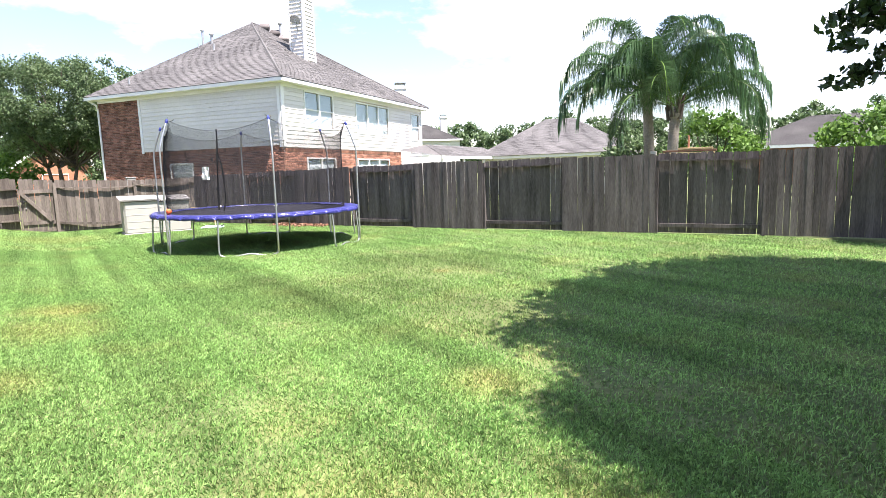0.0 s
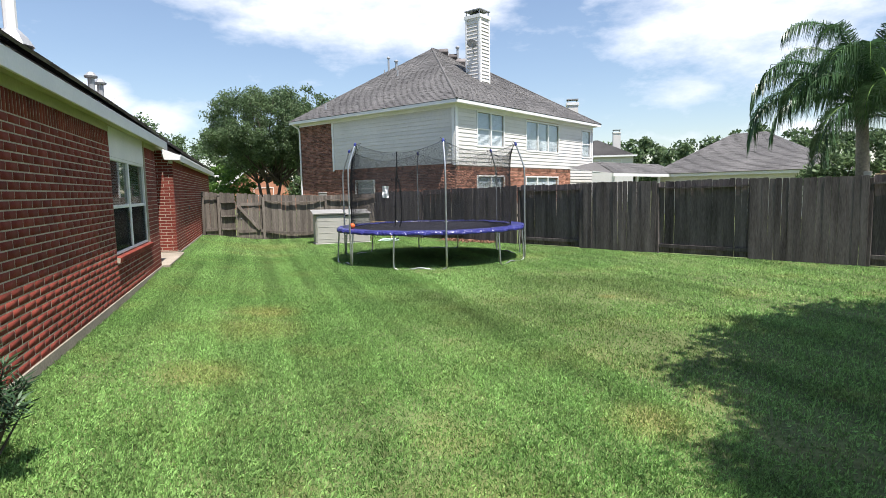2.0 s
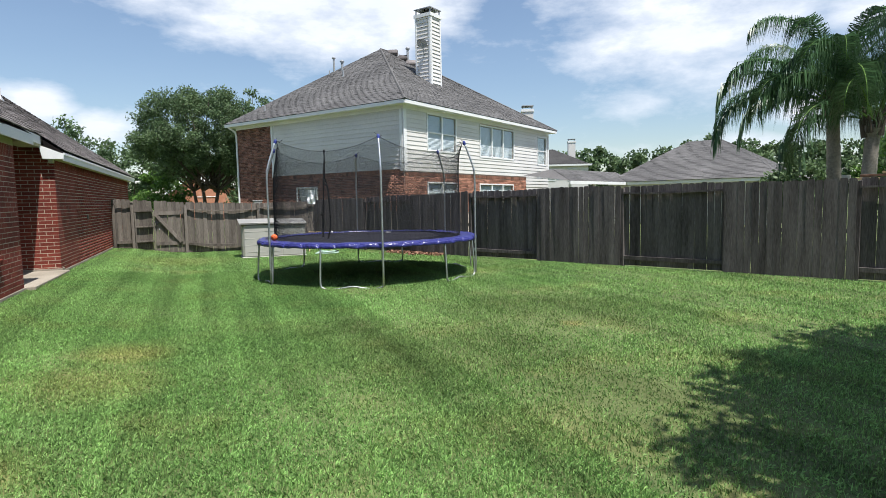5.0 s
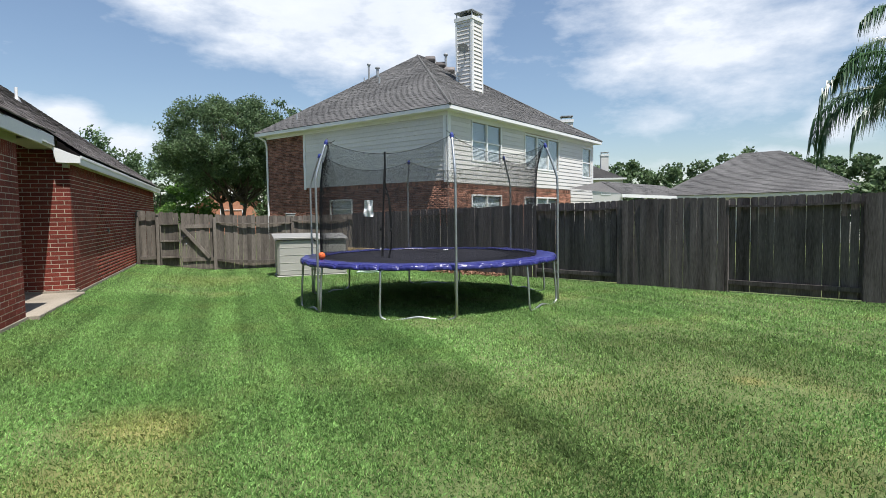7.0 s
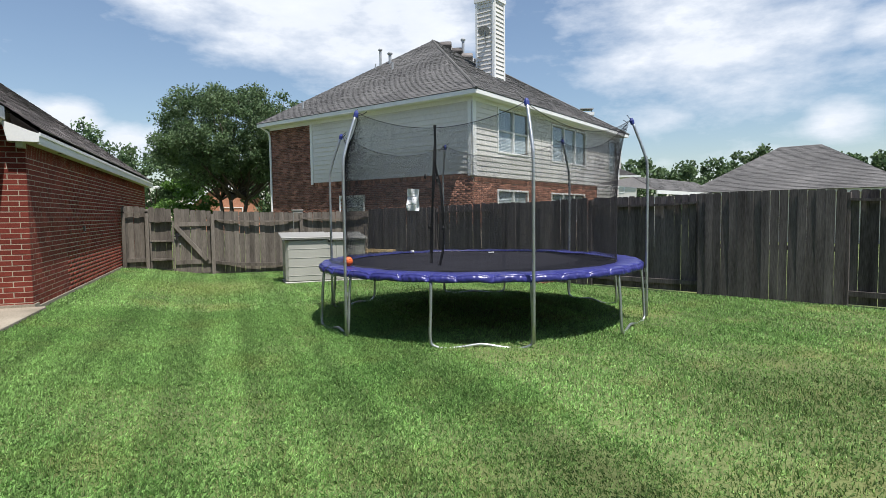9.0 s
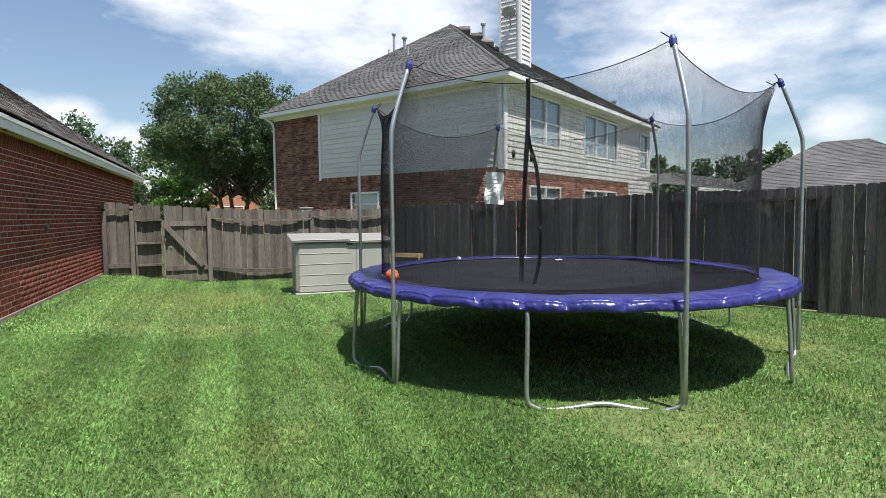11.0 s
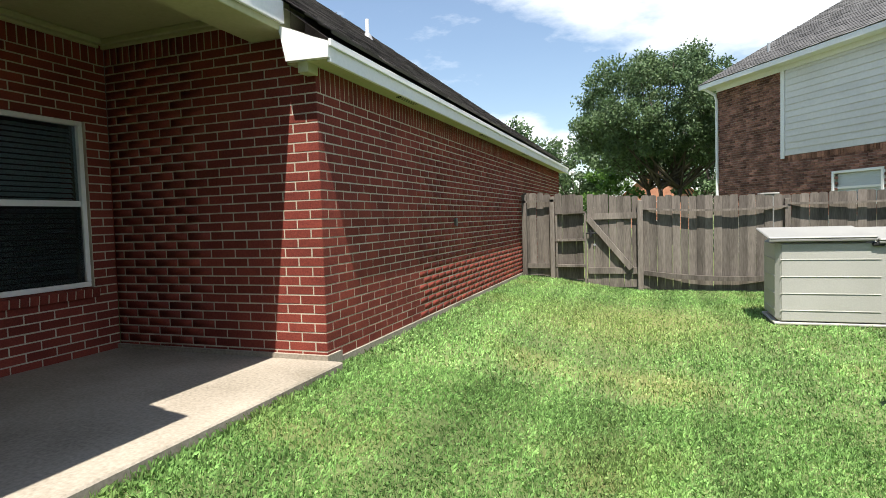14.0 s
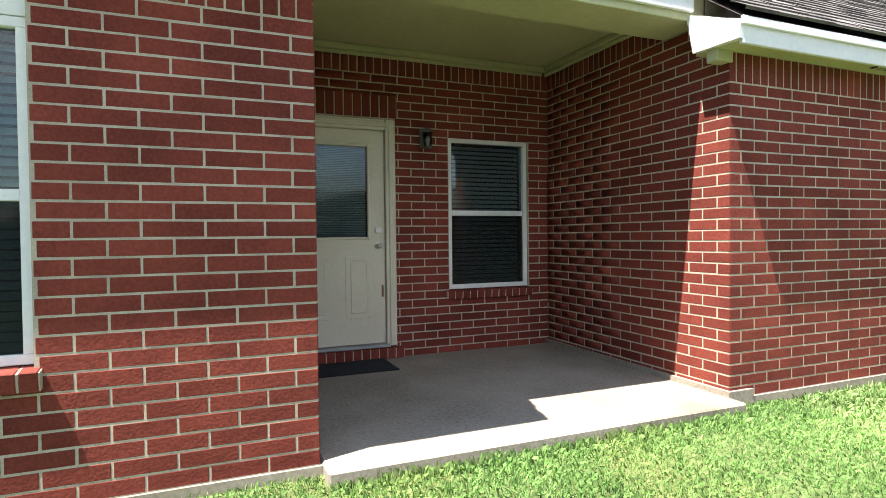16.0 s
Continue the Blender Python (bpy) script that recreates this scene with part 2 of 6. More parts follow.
MAT = dict(
    brick=material("red_brick", (0.120, 0.025, 0.019), (0.235, 0.051, 0.034), 2.2, 70, 0.85, 0.45, rnd=0.18, dist=0.012, spec=0.2),
    mortar=material("mortar", (0.34, 0.295, 0.23), (0.52, 0.46, 0.365), 5, 120, 0.95, 0.4, dist=0.004, spec=0.1),
    concrete=material("concrete", (0.195, 0.17, 0.13), (0.37, 0.325, 0.265), 1.3, 45, 0.9, 0.25, spec=0.2),
    white=material("white_paint", (0.72, 0.73, 0.72), (0.82, 0.82, 0.80), 2, 30, 0.5, 0.05),
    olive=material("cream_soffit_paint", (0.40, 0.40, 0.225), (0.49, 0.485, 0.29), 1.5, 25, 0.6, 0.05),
    shingle=material("asphalt_shingle", (0.085, 0.077, 0.075), (0.225, 0.205, 0.195), 1.6, 70, 0.95, 0.5, rnd=0.35, spec=0.15),
    shingle_far=material("weathered_shingle", (0.088, 0.086, 0.086), (0.158, 0.153, 0.150), 0.5, 14, 0.95, 0.3, rnd=0.12, spec=0.15),
    # one cedar in two tones: shade darkens fence's base, sun lightens fence_lit's
    fence=material("weathered_cedar_shaded", (0.056, 0.049, 0.047), (0.165, 0.148, 0.142), 1.2, 16, 0.92, 0.5, rnd=0.22, stretch=(5, 5, 0.5), spec=0.1),
    fence_lit=material("grey_cedar_sunlit", (0.085, 0.073, 0.062), (0.210, 0.183, 0.156), 1.2, 16, 0.92, 0.5, rnd=0.25, stretch=(5, 5, 0.5), spec=0.1),
    steel=material("galvanised_tube", (0.42, 0.45, 0.46), (0.60, 0.62, 0.62), 6, 60, 0.38, 0.08, metal=0.85),
    pad=material("purple_vinyl", (0.026, 0.028, 0.15), (0.040, 0.042, 0.20), 3, 14, 0.30, 0.5, dist=0.012, spec=0.5),
    mat=material("black_jumping_mat", (0.014, 0.014, 0.018), (0.026, 0.026, 0.033), 2, 80, 0.85, 0.1, spec=0.08),
    black=material("black_webbing", (0.008, 0.008, 0.009), (0.02, 0.02, 0.022), 4, 60, 0.7, 0.2),
    blue=material("blue_plastic", (0.02, 0.03, 0.16), (0.04, 0.06, 0.26), 4, 40, 0.5, 0.05),
    orange=material("orange_rubber", (0.62, 0.10, 0.02), (0.75, 0.16, 0.04), 6, 80, 0.6, 0.2),
    paper=material("white_plastic_sheet", (0.70, 0.71, 0.72), (0.85, 0.85, 0.86), 4, 14, 0.35, 0.2, dist=0.02),
    print=material("grey_print", (0.25, 0.26, 0.28), (0.35, 0.36, 0.38), 4, 14, 0.5, 0.0),
    resin=material("taupe_resin", (0.36, 0.355, 0.32), (0.45, 0.44, 0.40), 1.5, 60, 0.55, 0.06),
    resin_lid=material("pale_resin_lid", (0.23, 0.226, 0.21), (0.29, 0.285, 0.265), 1.5, 60, 0.5, 0.06),
    siding=material("white_lap_siding", (0.58, 0.56, 0.53), (0.68, 0.66, 0.63), 0.7, 12, 0.65, 0.05, rnd=0.05),
    trim=material("white_trim", (0.70, 0.70, 0.69), (0.80, 0.80, 0.79), 1, 20, 0.55, 0.03),
    far_brick=material("brown_brick", (0.115, 0.058, 0.042), (0.33, 0.165, 0.112), 2.5, 26, 0.9, 0.3, rnd=0.5, spec=0.1),
    far_mortar=material("tan_mortar", (0.42, 0.36, 0.30), (0.54, 0.47, 0.40), 2, 20, 0.95, 0.1, spec=0.1),
    glass=glass_material("window_glass", (0.55, 0.62, 0.62)),
    far_glass=glass_material("clear_window_glass", (0.86, 0.90, 0.92)),
    screen=material("dark_screen", (0.012, 0.014, 0.015), (0.022, 0.026, 0.026), 2, 90, 0.8, 0.1),
    # near-black base stands in for the shade inside rooms, vents, open joints and flue
    dark=material("shaded_interior", (0.03, 0.032, 0.034), (0.05, 0.052, 0.054), 1, 10, 0.9, 0.0),
    blind=material("white_blind", (0.70, 0.72, 0.72), (0.80, 0.81, 0.81), 3, 30, 0.5, 0.03),
    # pale sheet added behind the blinds to brighten the far windows
    pale_backing=material("pale_window_backing", (0.60, 0.62, 0.63), (0.70, 0.72, 0.73), 2, 12, 0.8, 0.05, stretch=(6, 6, 0.4)),
    door=material("cream_door_paint", (0.64, 0.59, 0.46), (0.72, 0.67, 0.54), 2, 30, 0.5, 0.05),
    nickel=material("satin_nickel", (0.5, 0.47, 0.42), (0.62, 0.59, 0.54), 10, 90, 0.3, 0.05, metal=0.9),
    bronze=material("dark_bronze_lantern", (0.13, 0.125, 0.115), (0.22, 0.21, 0.195), 10, 90, 0.5, 0.1, metal=0.5),
    rubber=material("black_rubber_mat", (0.01, 0.01, 0.012), (0.022, 0.022, 0.026), 8, 150, 0.85, 0.5),
    bark=material("oak_bark", (0.05, 0.042, 0.035), (0.13, 0.11, 0.09), 3, 18, 0.95, 0.6, stretch=(3, 3, 0.7), spec=0.1),
    leaf=material("oak_leaves", (0.055, 0.100, 0.042), (0.140, 0.205, 0.088), 0.6, 4, 0.6, 0.0, rnd=0.45, translucent=0.3),
    pear_leaf=material("broad_leaves", (0.022, 0.05, 0.014), (0.06, 0.11, 0.03), 0.6, 4, 0.45, 0.0, rnd=0.4, translucent=0.15),
    palm_leaf=material("palm_leaflets", (0.030, 0.075, 0.032), (0.085, 0.160, 0.070), 0.7, 5, 0.33, 0.0, rnd=0.45, translucent=0.3),
    palm_trunk=material("ringed_palm_trunk", (0.16, 0.14, 0.12), (0.34, 0.30, 0.26), 2, 20, 0.95, 0.4),
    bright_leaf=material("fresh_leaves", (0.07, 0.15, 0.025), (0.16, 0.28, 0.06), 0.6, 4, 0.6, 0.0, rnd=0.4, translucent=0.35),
    shrub_leaf=material("shrub_leaves", (0.03, 0.07, 0.03), (0.09, 0.16, 0.07), 2, 12, 0.4, 0.0, rnd=0.4, translucent=0.25),
    orange_brick=material("orange_brick", (0.36, 0.15, 0.085), (0.50, 0.24, 0.15), 2, 10, 0.9, 0.2),
    net=material("black_net_thread", (0.02, 0.02, 0.022), (0.04, 0.04, 0.044), 4, 60, 0.8, 0.0, spec=0.2),
    lawn=lawn_material("lawn_soil_and_thatch", False),
    blade=lawn_material("grass_blades", True),
    wood=material("raw_pine", (0.42, 0.30, 0.15), (0.58, 0.44, 0.25), 3, 30, 0.8, 0.2),
    rust=material("clay_rubble", (0.16, 0.08, 0.05), (0.30, 0.17, 0.11), 6, 40, 0.95, 0.5, rnd=0.3),
    grey=material("grey_metal", (0.30, 0.31, 0.32), (0.42, 0.43, 0.44), 4, 40, 0.5, 0.1, metal=0.4),
)


# ---- mesh helpers ----
def mesh_of(name, bm, mat):
    me = bpy.data.meshes.new(name)
    bm.normal_update()
    bm.to_mesh(me)
    bm.free()
    me.materials.append(mat if not isinstance(mat, str) else MAT[mat])
    return me


def part(name, bm, mat, parent=None, label="", smooth=False):
    me = mesh_of(name, bm, mat)
    if smooth:
        me.shade_smooth()
    ob = new(name, me)
    if parent:
        ob.parent = parent
        ob.matrix_parent_inverse = parent.matrix_world.inverted()
    if label:
        ob["label"] = label
    return ob


def thing(name, label, category, at=(0, 0, 0), group="", kind=""):
    ob = new(name)
    ob.empty_display_size = 0.2
    ob.location = at
    ob.matrix_world = Matrix.Translation(at)
    return tagged(ob, label, category, group, kind)


def arrays(name, verts, faces, mat, parent=None, smooth=False):
    """One mesh from numpy vertices (n,3) and faces (m,k)."""
    verts, faces = np.asarray(verts, np.float32), np.asarray(faces, np.int32)
    me = bpy.data.meshes.new(name)
    k = faces.shape[1]
    me.vertices.add(len(verts))
    me.vertices.foreach_set("co", verts.ravel())
    me.loops.add(faces.size)
    me.loops.foreach_set("vertex_index", faces.ravel())
    me.polygons.add(len(faces))
    me.polygons.foreach_set("loop_start", np.arange(0, faces.size, k, dtype=np.int32))
    me.update(calc_edges=True)
    me.materials.append(MAT[mat])
    if smooth:
        me.shade_smooth()
    ob = new(name, me)
    if parent:
        ob.parent = parent
        ob.matrix_parent_inverse = parent.matrix_world.inverted()
    return ob


def box(bm, x0, x1, y0, y1, z0, z1, bevel=0.0, m=None):
    r = bmesh.ops.create_cube(bm, size=1)
    vs = r["verts"]
    for v in vs:
        v.co = Vector(((x0 + x1) / 2 + v.co.x * (x1 - x0), (y0 + y1) / 2 + v.co.y * (y1 - y0), (z0 + z1) / 2 + v.co.z * (z1 - z0)))
    if bevel:
        es = list({e for v in vs for e in v.link_edges})
        r = bmesh.ops.bevel(bm, geom=es, offset=bevel, segments=1, affect="EDGES")
        vs = list({v for f in r["faces"] for v in f.verts} | {v for v in vs if v.is_valid})
    if m is not None:
        for v in vs:
            v.co = m @ v.co
    return vs


def boxed(*a, **k):
    bm = bmesh.new()
    box(bm, *a, **k)
    return bm


def tube(bm, pts, radii, sides=10, caps=True):
    """A tube along points; radii one number or one a point."""
    pts = [Vector(p) for p in pts]
    if not hasattr(radii, "__len__"):
        radii = [radii] * len(pts)
    radii = [float(r) for r in radii]
    rings, side = [], None
    for i, p in enumerate(pts):
        d = (pts[min(i + 1, len(pts) - 1)] - pts[max(i - 1, 0)]).normalized()
        if side is None:
            side = d.orthogonal().normalized()
        side = (side - d * side.dot(d)).normalized()
        up = d.cross(side)
        rings.append([bm.verts.new(p + radii[i] * (math.cos(a) * side + math.sin(a) * up)) for a in [2 * math.pi * k / sides for k in range(sides)]])
    for a, b in zip(rings, rings[1:]):
        for k in range(sides):
            bm.faces.new((a[k], a[(k + 1) % sides], b[(k + 1) % sides], b[k]))
    if caps:
        bm.faces.new(list(reversed(rings[0])))
        bm.faces.new(rings[-1])
    return bm


def tubed(pts, radii, sides=10):
    return tube(bmesh.new(), pts, radii, sides)


def smoothed(pts, n=6):
    """Points of a smooth curve through the given ones."""
    P = [Vector(p) for p in pts]
    P = [2 * P[0] - P[1]] + P + [2 * P[-1] - P[-2]]
    out = []
    for a, b, c, d in zip(P, P[1:], P[2:], P[3:]):
        for k in range(n):
            t = k / n
            out.append(0.5 * ((2 * b) + (c - a) * t + (2 * a - 5 * b + 4 * c - d) * t * t + (3 * b - a - 3 * c + d) * t ** 3))
    return out + [P[-2]]


def ground_z(x, y):
    s = np.clip((0.9 - np.asarray(x, float)) / 2.6, 0, 1)
    n = np.clip((12.6 - np.asarray(y, float)) / 3.0, 0, 1)
    return -0.065 + (0.27 - 0.06 * n * n * (3 - 2 * n)) * s * s * (3 - 2 * s)


# ---- ground ----
def lawn():
    xs = np.concatenate([[-900, -300, -100, -40, -15], np.arange(-4, 18.01, 0.25), [22, 30, 50, 120, 400, 900]])
    ys = np.concatenate([[-900, -300, -100, -40], np.arange(-10, 30.01, 0.25), [34, 40, 60, 120, 400, 900]])
    X, Y = np.meshgrid(xs, ys)
    Z = ground_z(X, Y) + 0.012 * np.sin(X * 1.7 + 0.6 * Y) * np.sin(Y * 1.3 - X * 0.4) * (np.abs(X) < 30)
    v = np.stack([X.ravel(), Y.ravel(), Z.ravel()], 1)
    nx = len(xs)
    i, j = np.meshgrid(np.arange(nx - 1), np.arange(len(ys) - 1))
    a = (j * nx + i).ravel()
    f = np.stack([a, a + 1, a + 1 + nx, a + nx], 1)
    tagged(arrays("ground", v, f, "lawn", smooth=True), "mown green lawn with yellowed patches", "lawn", kind="structure")


lawn()

# ---- the brick home ----
WX, IX = -1.72, -4.0          # outer wall face and the porch's back wall face
NY, FY = 13.3, 16.14          # the porch's two ends
BASE, COURSE, BL = 0.27, 0.0785, 0.258
JOINT = 0.0112
BRICKS = {}


def brick_mesh(l, h):
    key = (round(l, 3), round(h, 3))
    if key not in BRICKS:
        bm = boxed(0, l, -0.09, 0.0, 0, h, bevel=0.002)
        bmesh.ops.delete(bm, geom=[f for f in bm.faces if f.calc_center_median().y < -0.085], context="FACES")
        BRICKS[key] = mesh_of("brick", bm, "brick")
    return BRICKS[key]


def brick_wall(name, label, m, length, z0, z1, holes=(), near=None, soldier=True, course=COURSE, bl=BL, rows=None):
    """Bricks in running bond on the plane u (x), outward y, z up of the pose m. near: stretch (u0,u1) whose bricks are objects of their own. holes: (u0,u1,z0,z1)."""
    wall = thing(name, label, "wall", kind="structure")
    holes = [(max(h[0], 0), min(h[1], length), max(h[2], z0), min(h[3], z1)) for h in holes]
    bm = bmesh.new()
    edges_u = sorted({0, length, *[u for h in holes for u in h[:2]]})
    edges_z = sorted({z0, z1, *[z for h in holes for z in h[2:]]})
    for u0, u1 in zip(edges_u, edges_u[1:]):
        for a, b in zip(edges_z, edges_z[1:]):
            if not any(h[0] <= (u0 + u1) / 2 <= h[1] and h[2] <= (a + b) / 2 <= h[3] for h in holes):
                box(bm, max(u0, 0.0055), min(u1, length - 0.0055), -0.2, -0.0014, a, b, m=m)
    part("mortar_bed", bm, "mortar", wall)
    V, F, n, singles = [], [], 0, 0
    stop = z1 - 0.21 if soldier else z1
    cells = []
    rows = rows or int((stop - z0) / course + 0.3)
    for r in range(rows):
        za = z0 + r * course
        u = -bl / 2 * (r % 2) - 0.02
        while u < length:
            cells.append((max(u, 0), min(u + bl, length), za, za + course))
            u += bl
    if soldier:
        u = 0
        za = z0 + rows * course
        while u < length - 0.02:
            cells.append((u, min(u + course, length), za, z1))
            u += course
    for (u0, u1, za, zb) in cells:
        spans = [(u0, u1)]
        for h in holes:
            if h[2] < (za + zb) / 2 < h[3]:
                spans = [q for s in spans for q in ((s[0], min(s[1], h[0])), (max(s[0], h[1]), s[1])) if q[1] - q[0] > 0.03]
        for (s0, s1) in spans:
            s0, s1 = (s0 - JOINT / 2 + 0.003 if s0 < 0.001 else s0), (s1 + JOINT / 2 - 0.003 if s1 > length - 0.001 else s1)
            l, hh = s1 - s0 - JOINT, zb - za - JOINT
            if l < 0.02:
                continue
            jit = random.uniform(-0.0003, 0.0013)
            if near and near[0] - 0.01 <= s0 and s1 <= near[1] + 0.01 and singles < 300:
                singles += 1
                l = max(round(l / 0.004), 1) * 0.004 if abs(l - (bl - JOINT)) > 0.003 else bl - JOINT
                ob = new("brick", brick_mesh(l, hh))
                ob.parent = wall
                ob.matrix_world = m @ pose(s0 + JOINT / 2, jit, za + JOINT / 2, 0, random.uniform(-0.25, 0.25), 0)
            else:
                x0, x1, c0, c1 = s0 + JOINT / 2, s0 + JOINT / 2 + l, za + JOINT / 2, za + JOINT / 2 + hh
                e = 0.0014
                V += [(x0, -0.05, c0), (x1, -0.05, c0), (x1, -0.05, c1), (x0, -0.05, c1),
                      (x0 + e, jit, c0 + e), (x1 - e, jit, c0 + e), (x1 - e, jit, c1 - e), (x0 + e, jit, c1 - e)]
                F += [(n + 4, n + 7, n + 6, n + 5), (n, n + 4, n + 5, n + 1), (n + 1, n + 5, n + 6, n + 2), (n + 2, n + 6, n + 7, n + 3), (n + 3, n + 7, n + 4, n)]
                n += 8
    weep = bmesh.new()
    for (u0, u1, za, zb) in cells:
        if za < z0 + 0.01 and 0.05 < u0 < length - 0.05:
            box(weep, u0 - 0.005, u0 + 0.005, -0.02, -0.002, za + 0.006, za + 0.066, m=m)
    part("weep_holes", weep, "dark", wall, "dark slips standing for the shade in the lowest course's open joints")
    V = np.array(V) @ np.array(m.to_3x3()).T + np.array(m.translation)
    tagged(arrays("bricks", V, np.array(F), "brick", wall), "dark red bricks in running bond", kind="stuff")
    return wall


def plane_pose(origin, u, out):
    u, out = Vector(u), Vector(out)
    m = Matrix.Identity(4)
    for k, a in enumerate((u, out, Vector((0, 0, 1)))):
        m.col[k][:3] = a
    m.translation = origin
    return m


# u runs so that outward is +y of the pose
W1 = (9.2, 12.1, 0.89, 2.76)     # living room window and its white panel
brick_wall("wall_east_near", "dark red brick house wall with pale mortar", plane_pose((WX, NY, 0), (0, -1, 0), (1, 0, 0)), 22.0, BASE, 2.714,
           holes=((NY - W1[1], NY - W1[0], W1[2] - 0.01, 2.8),), near=(0, 2.0), course=0.0826, bl=0.268, rows=27)
brick_wall("wall_porch_south", "red brick end wall of the house by the porch", plane_pose((WX, NY, 0), (-1, 0, 0), (0, 1, 0)), WX - IX, BASE, 3.17, holes=((-0.01, 0.21, 2.795, 3.4),), course=0.0828, bl=0.268)
D1 = (13.44, 14.45, 0.33, 2.52)  # back door with its casing
W2 = (15.0, 15.9, 0.90, 2.40)
brick_wall("wall_porch_back", "shaded red brick wall under the porch roof", plane_pose((IX, FY, 0), (0, -1, 0), (1, 0, 0)), FY - NY, BASE, 3.17,
           holes=((FY - D1[1], FY - D1[0], 0.2, D1[3]), (FY - W2[1], FY - W2[0], W2[2] - 0.01, W2[3])), near=(0, 1.9))
brick_wall("wall_porch_north", "red brick side wall of the porch, partly sunlit", plane_pose((IX, FY, 0), (1, 0, 0), (0, -1, 0)), WX - IX, BASE, 3.17, near=(0.9, 2.3), holes=((2.07, 2.4, 2.685, 3.4),))
brick_wall("wall_east_wing", "long dark red brick wing wall with soldier course", plane_pose((WX, 29.0, 0), (0, -1, 0), (1, 0, 0)), 29.0 - FY, BASE, 2.68, near=(10.6, 12.87))


def soldier_row(name, m, length, h, tilt=0.0, n=None, out=0.02, label=""):
    """A row of upright or rowlock bricks as one thing."""
    t = thing(name, label, "brickwork", kind="structure")
    n = n or int(length / COURSE)
    w = length / n
    for k in range(n):
        ob = part("brick", boxed(k * w + JOINT / 2, (k + 1) * w - JOINT / 2, -0.1, out, 0, h, bevel=0.004, m=m @ pose(0, 0, 0, -tilt, 0, 0)), "brick", t)
    part("mortar_bed", boxed(0, length, -0.1, out - 0.007, 0.003, h - 0.006, m=m @ pose(0, 0, 0, -tilt, 0, 0)), "mortar", t)
    return t


soldier_row("window_sill_bricks", plane_pose((WX, W1[1] + 0.03, W1[2] - 0.10), (0, -1, 0), (1, 0, 0)), W1[1] - W1[0] + 0.06, 0.09, 8, out=0.045, label="row of sloping red sill bricks under the window")
soldier_row("window_sill_bricks", plane_pose((IX, W2[1] + 0.03, W2[2] - 0.09), (0, -1, 0), (1, 0, 0)), W2[1] - W2[0] + 0.06, 0.08, 8, out=0.035, label="row of red sill bricks under the porch window")
soldier_row("door_lintel_bricks", plane_pose((IX, D1[1] + 0.02, D1[3] + 0.02), (0, -1, 0), (1, 0, 0)), D1[1] - D1[0], 0.21, 0, out=0.012, label="upright red bricks over the back door")
soldier_row("door_step_bricks", plane_pose((IX, D1[1] + 0.06, 0.285), (0, -1, 0), (1, 0, 0)), D1[1] - D1[0] + 0.06, 0.10, 0, out=0.05, label="row of red bricks under the door sill")


def foundation():
    bm = bmesh.new()
    box(bm, WX - 0.2, WX + 0.018, -8.7, NY + 0.01, -0.1, BASE)
    box(bm, WX - 0.2, WX + 0.018, FY - 0.01, 29.0, -0.1, BASE)
    box(bm, IX, WX + 0.026, FY - 0.035, FY + 0.2, -0.1, BASE + 0.055)
    tagged(part("foundation", bm, "concrete"), "grey concrete foundation ledge at the foot of the walls", "foundation", kind="structure")
    bm = boxed(IX - 0.2, WX + 0.16, NY + 0.012, FY - 0.022, -0.12, 0.285, bevel=0.012)
    tagged(part("porch_slab", bm, "concrete"), "stained concrete porch slab, partly in sun", "porch floor", kind="structure")
    # plain inner walls that close the house
    bm = bmesh.new()
    box(bm, -9.2, -9.0, -8.7, 29.0, 0, 2.7)
    box(bm, -9.0, WX - 0.2, 28.8, 29.0, 0, 2.62)
    box(bm, -9.0, WX - 0.2, -8.7, -8.5, 0, 2.7)
    tagged(part("wall_west", bm, "brick"), "plain red brick far walls of the house", "wall", kind="structure")


foundation()
for a, b in ((-8.7, W1[0] - 0.002), (W1[1] + 0.002, NY)):
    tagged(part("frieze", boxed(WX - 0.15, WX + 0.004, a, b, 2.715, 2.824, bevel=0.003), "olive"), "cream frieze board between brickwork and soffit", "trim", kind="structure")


# ---- roof, eaves, porch ceiling ----
SL = 0.75


def shingle_plane(bm, corner, along, up, length, run, course=0.145, tab=0.30, seed=1, far=False):
    """Overlapping shingle tabs laid in courses on a sloping plane."""
    rng = random.Random(seed)
    along, up = Vector(along).normalized(), Vector(up).normalized()
    nrm = along.cross(up).normalized()
    if nrm.z < 0:
        nrm = -nrm
    rows = int(run / course)
    for r in range(rows):
        a = -tab * rng.random()
        while a < length:
            w = tab * rng.uniform(0.8, 1.2)
            a0, a1 = max(a, 0), min(a + w, length)
            if a1 - a0 > 0.03:
                lift = 0.012 + rng.random() * 0.008
                p = Vector(corner) + along * a0 + up * (r * course)
                q = Vector(corner) + along * a1 + up * (r * course)
                top = up * (course * 1.25)
                v = [bm.verts.new(c) for c in (p + nrm * lift, q + nrm * lift, q + top + nrm * 0.003, p + top + nrm * 0.003, p - nrm * 0.004, q - nrm * 0.004)]
                bm.faces.new(v[:4])
                bm.faces.new((v[4], v[5], v[1], v[0]))
            a += w


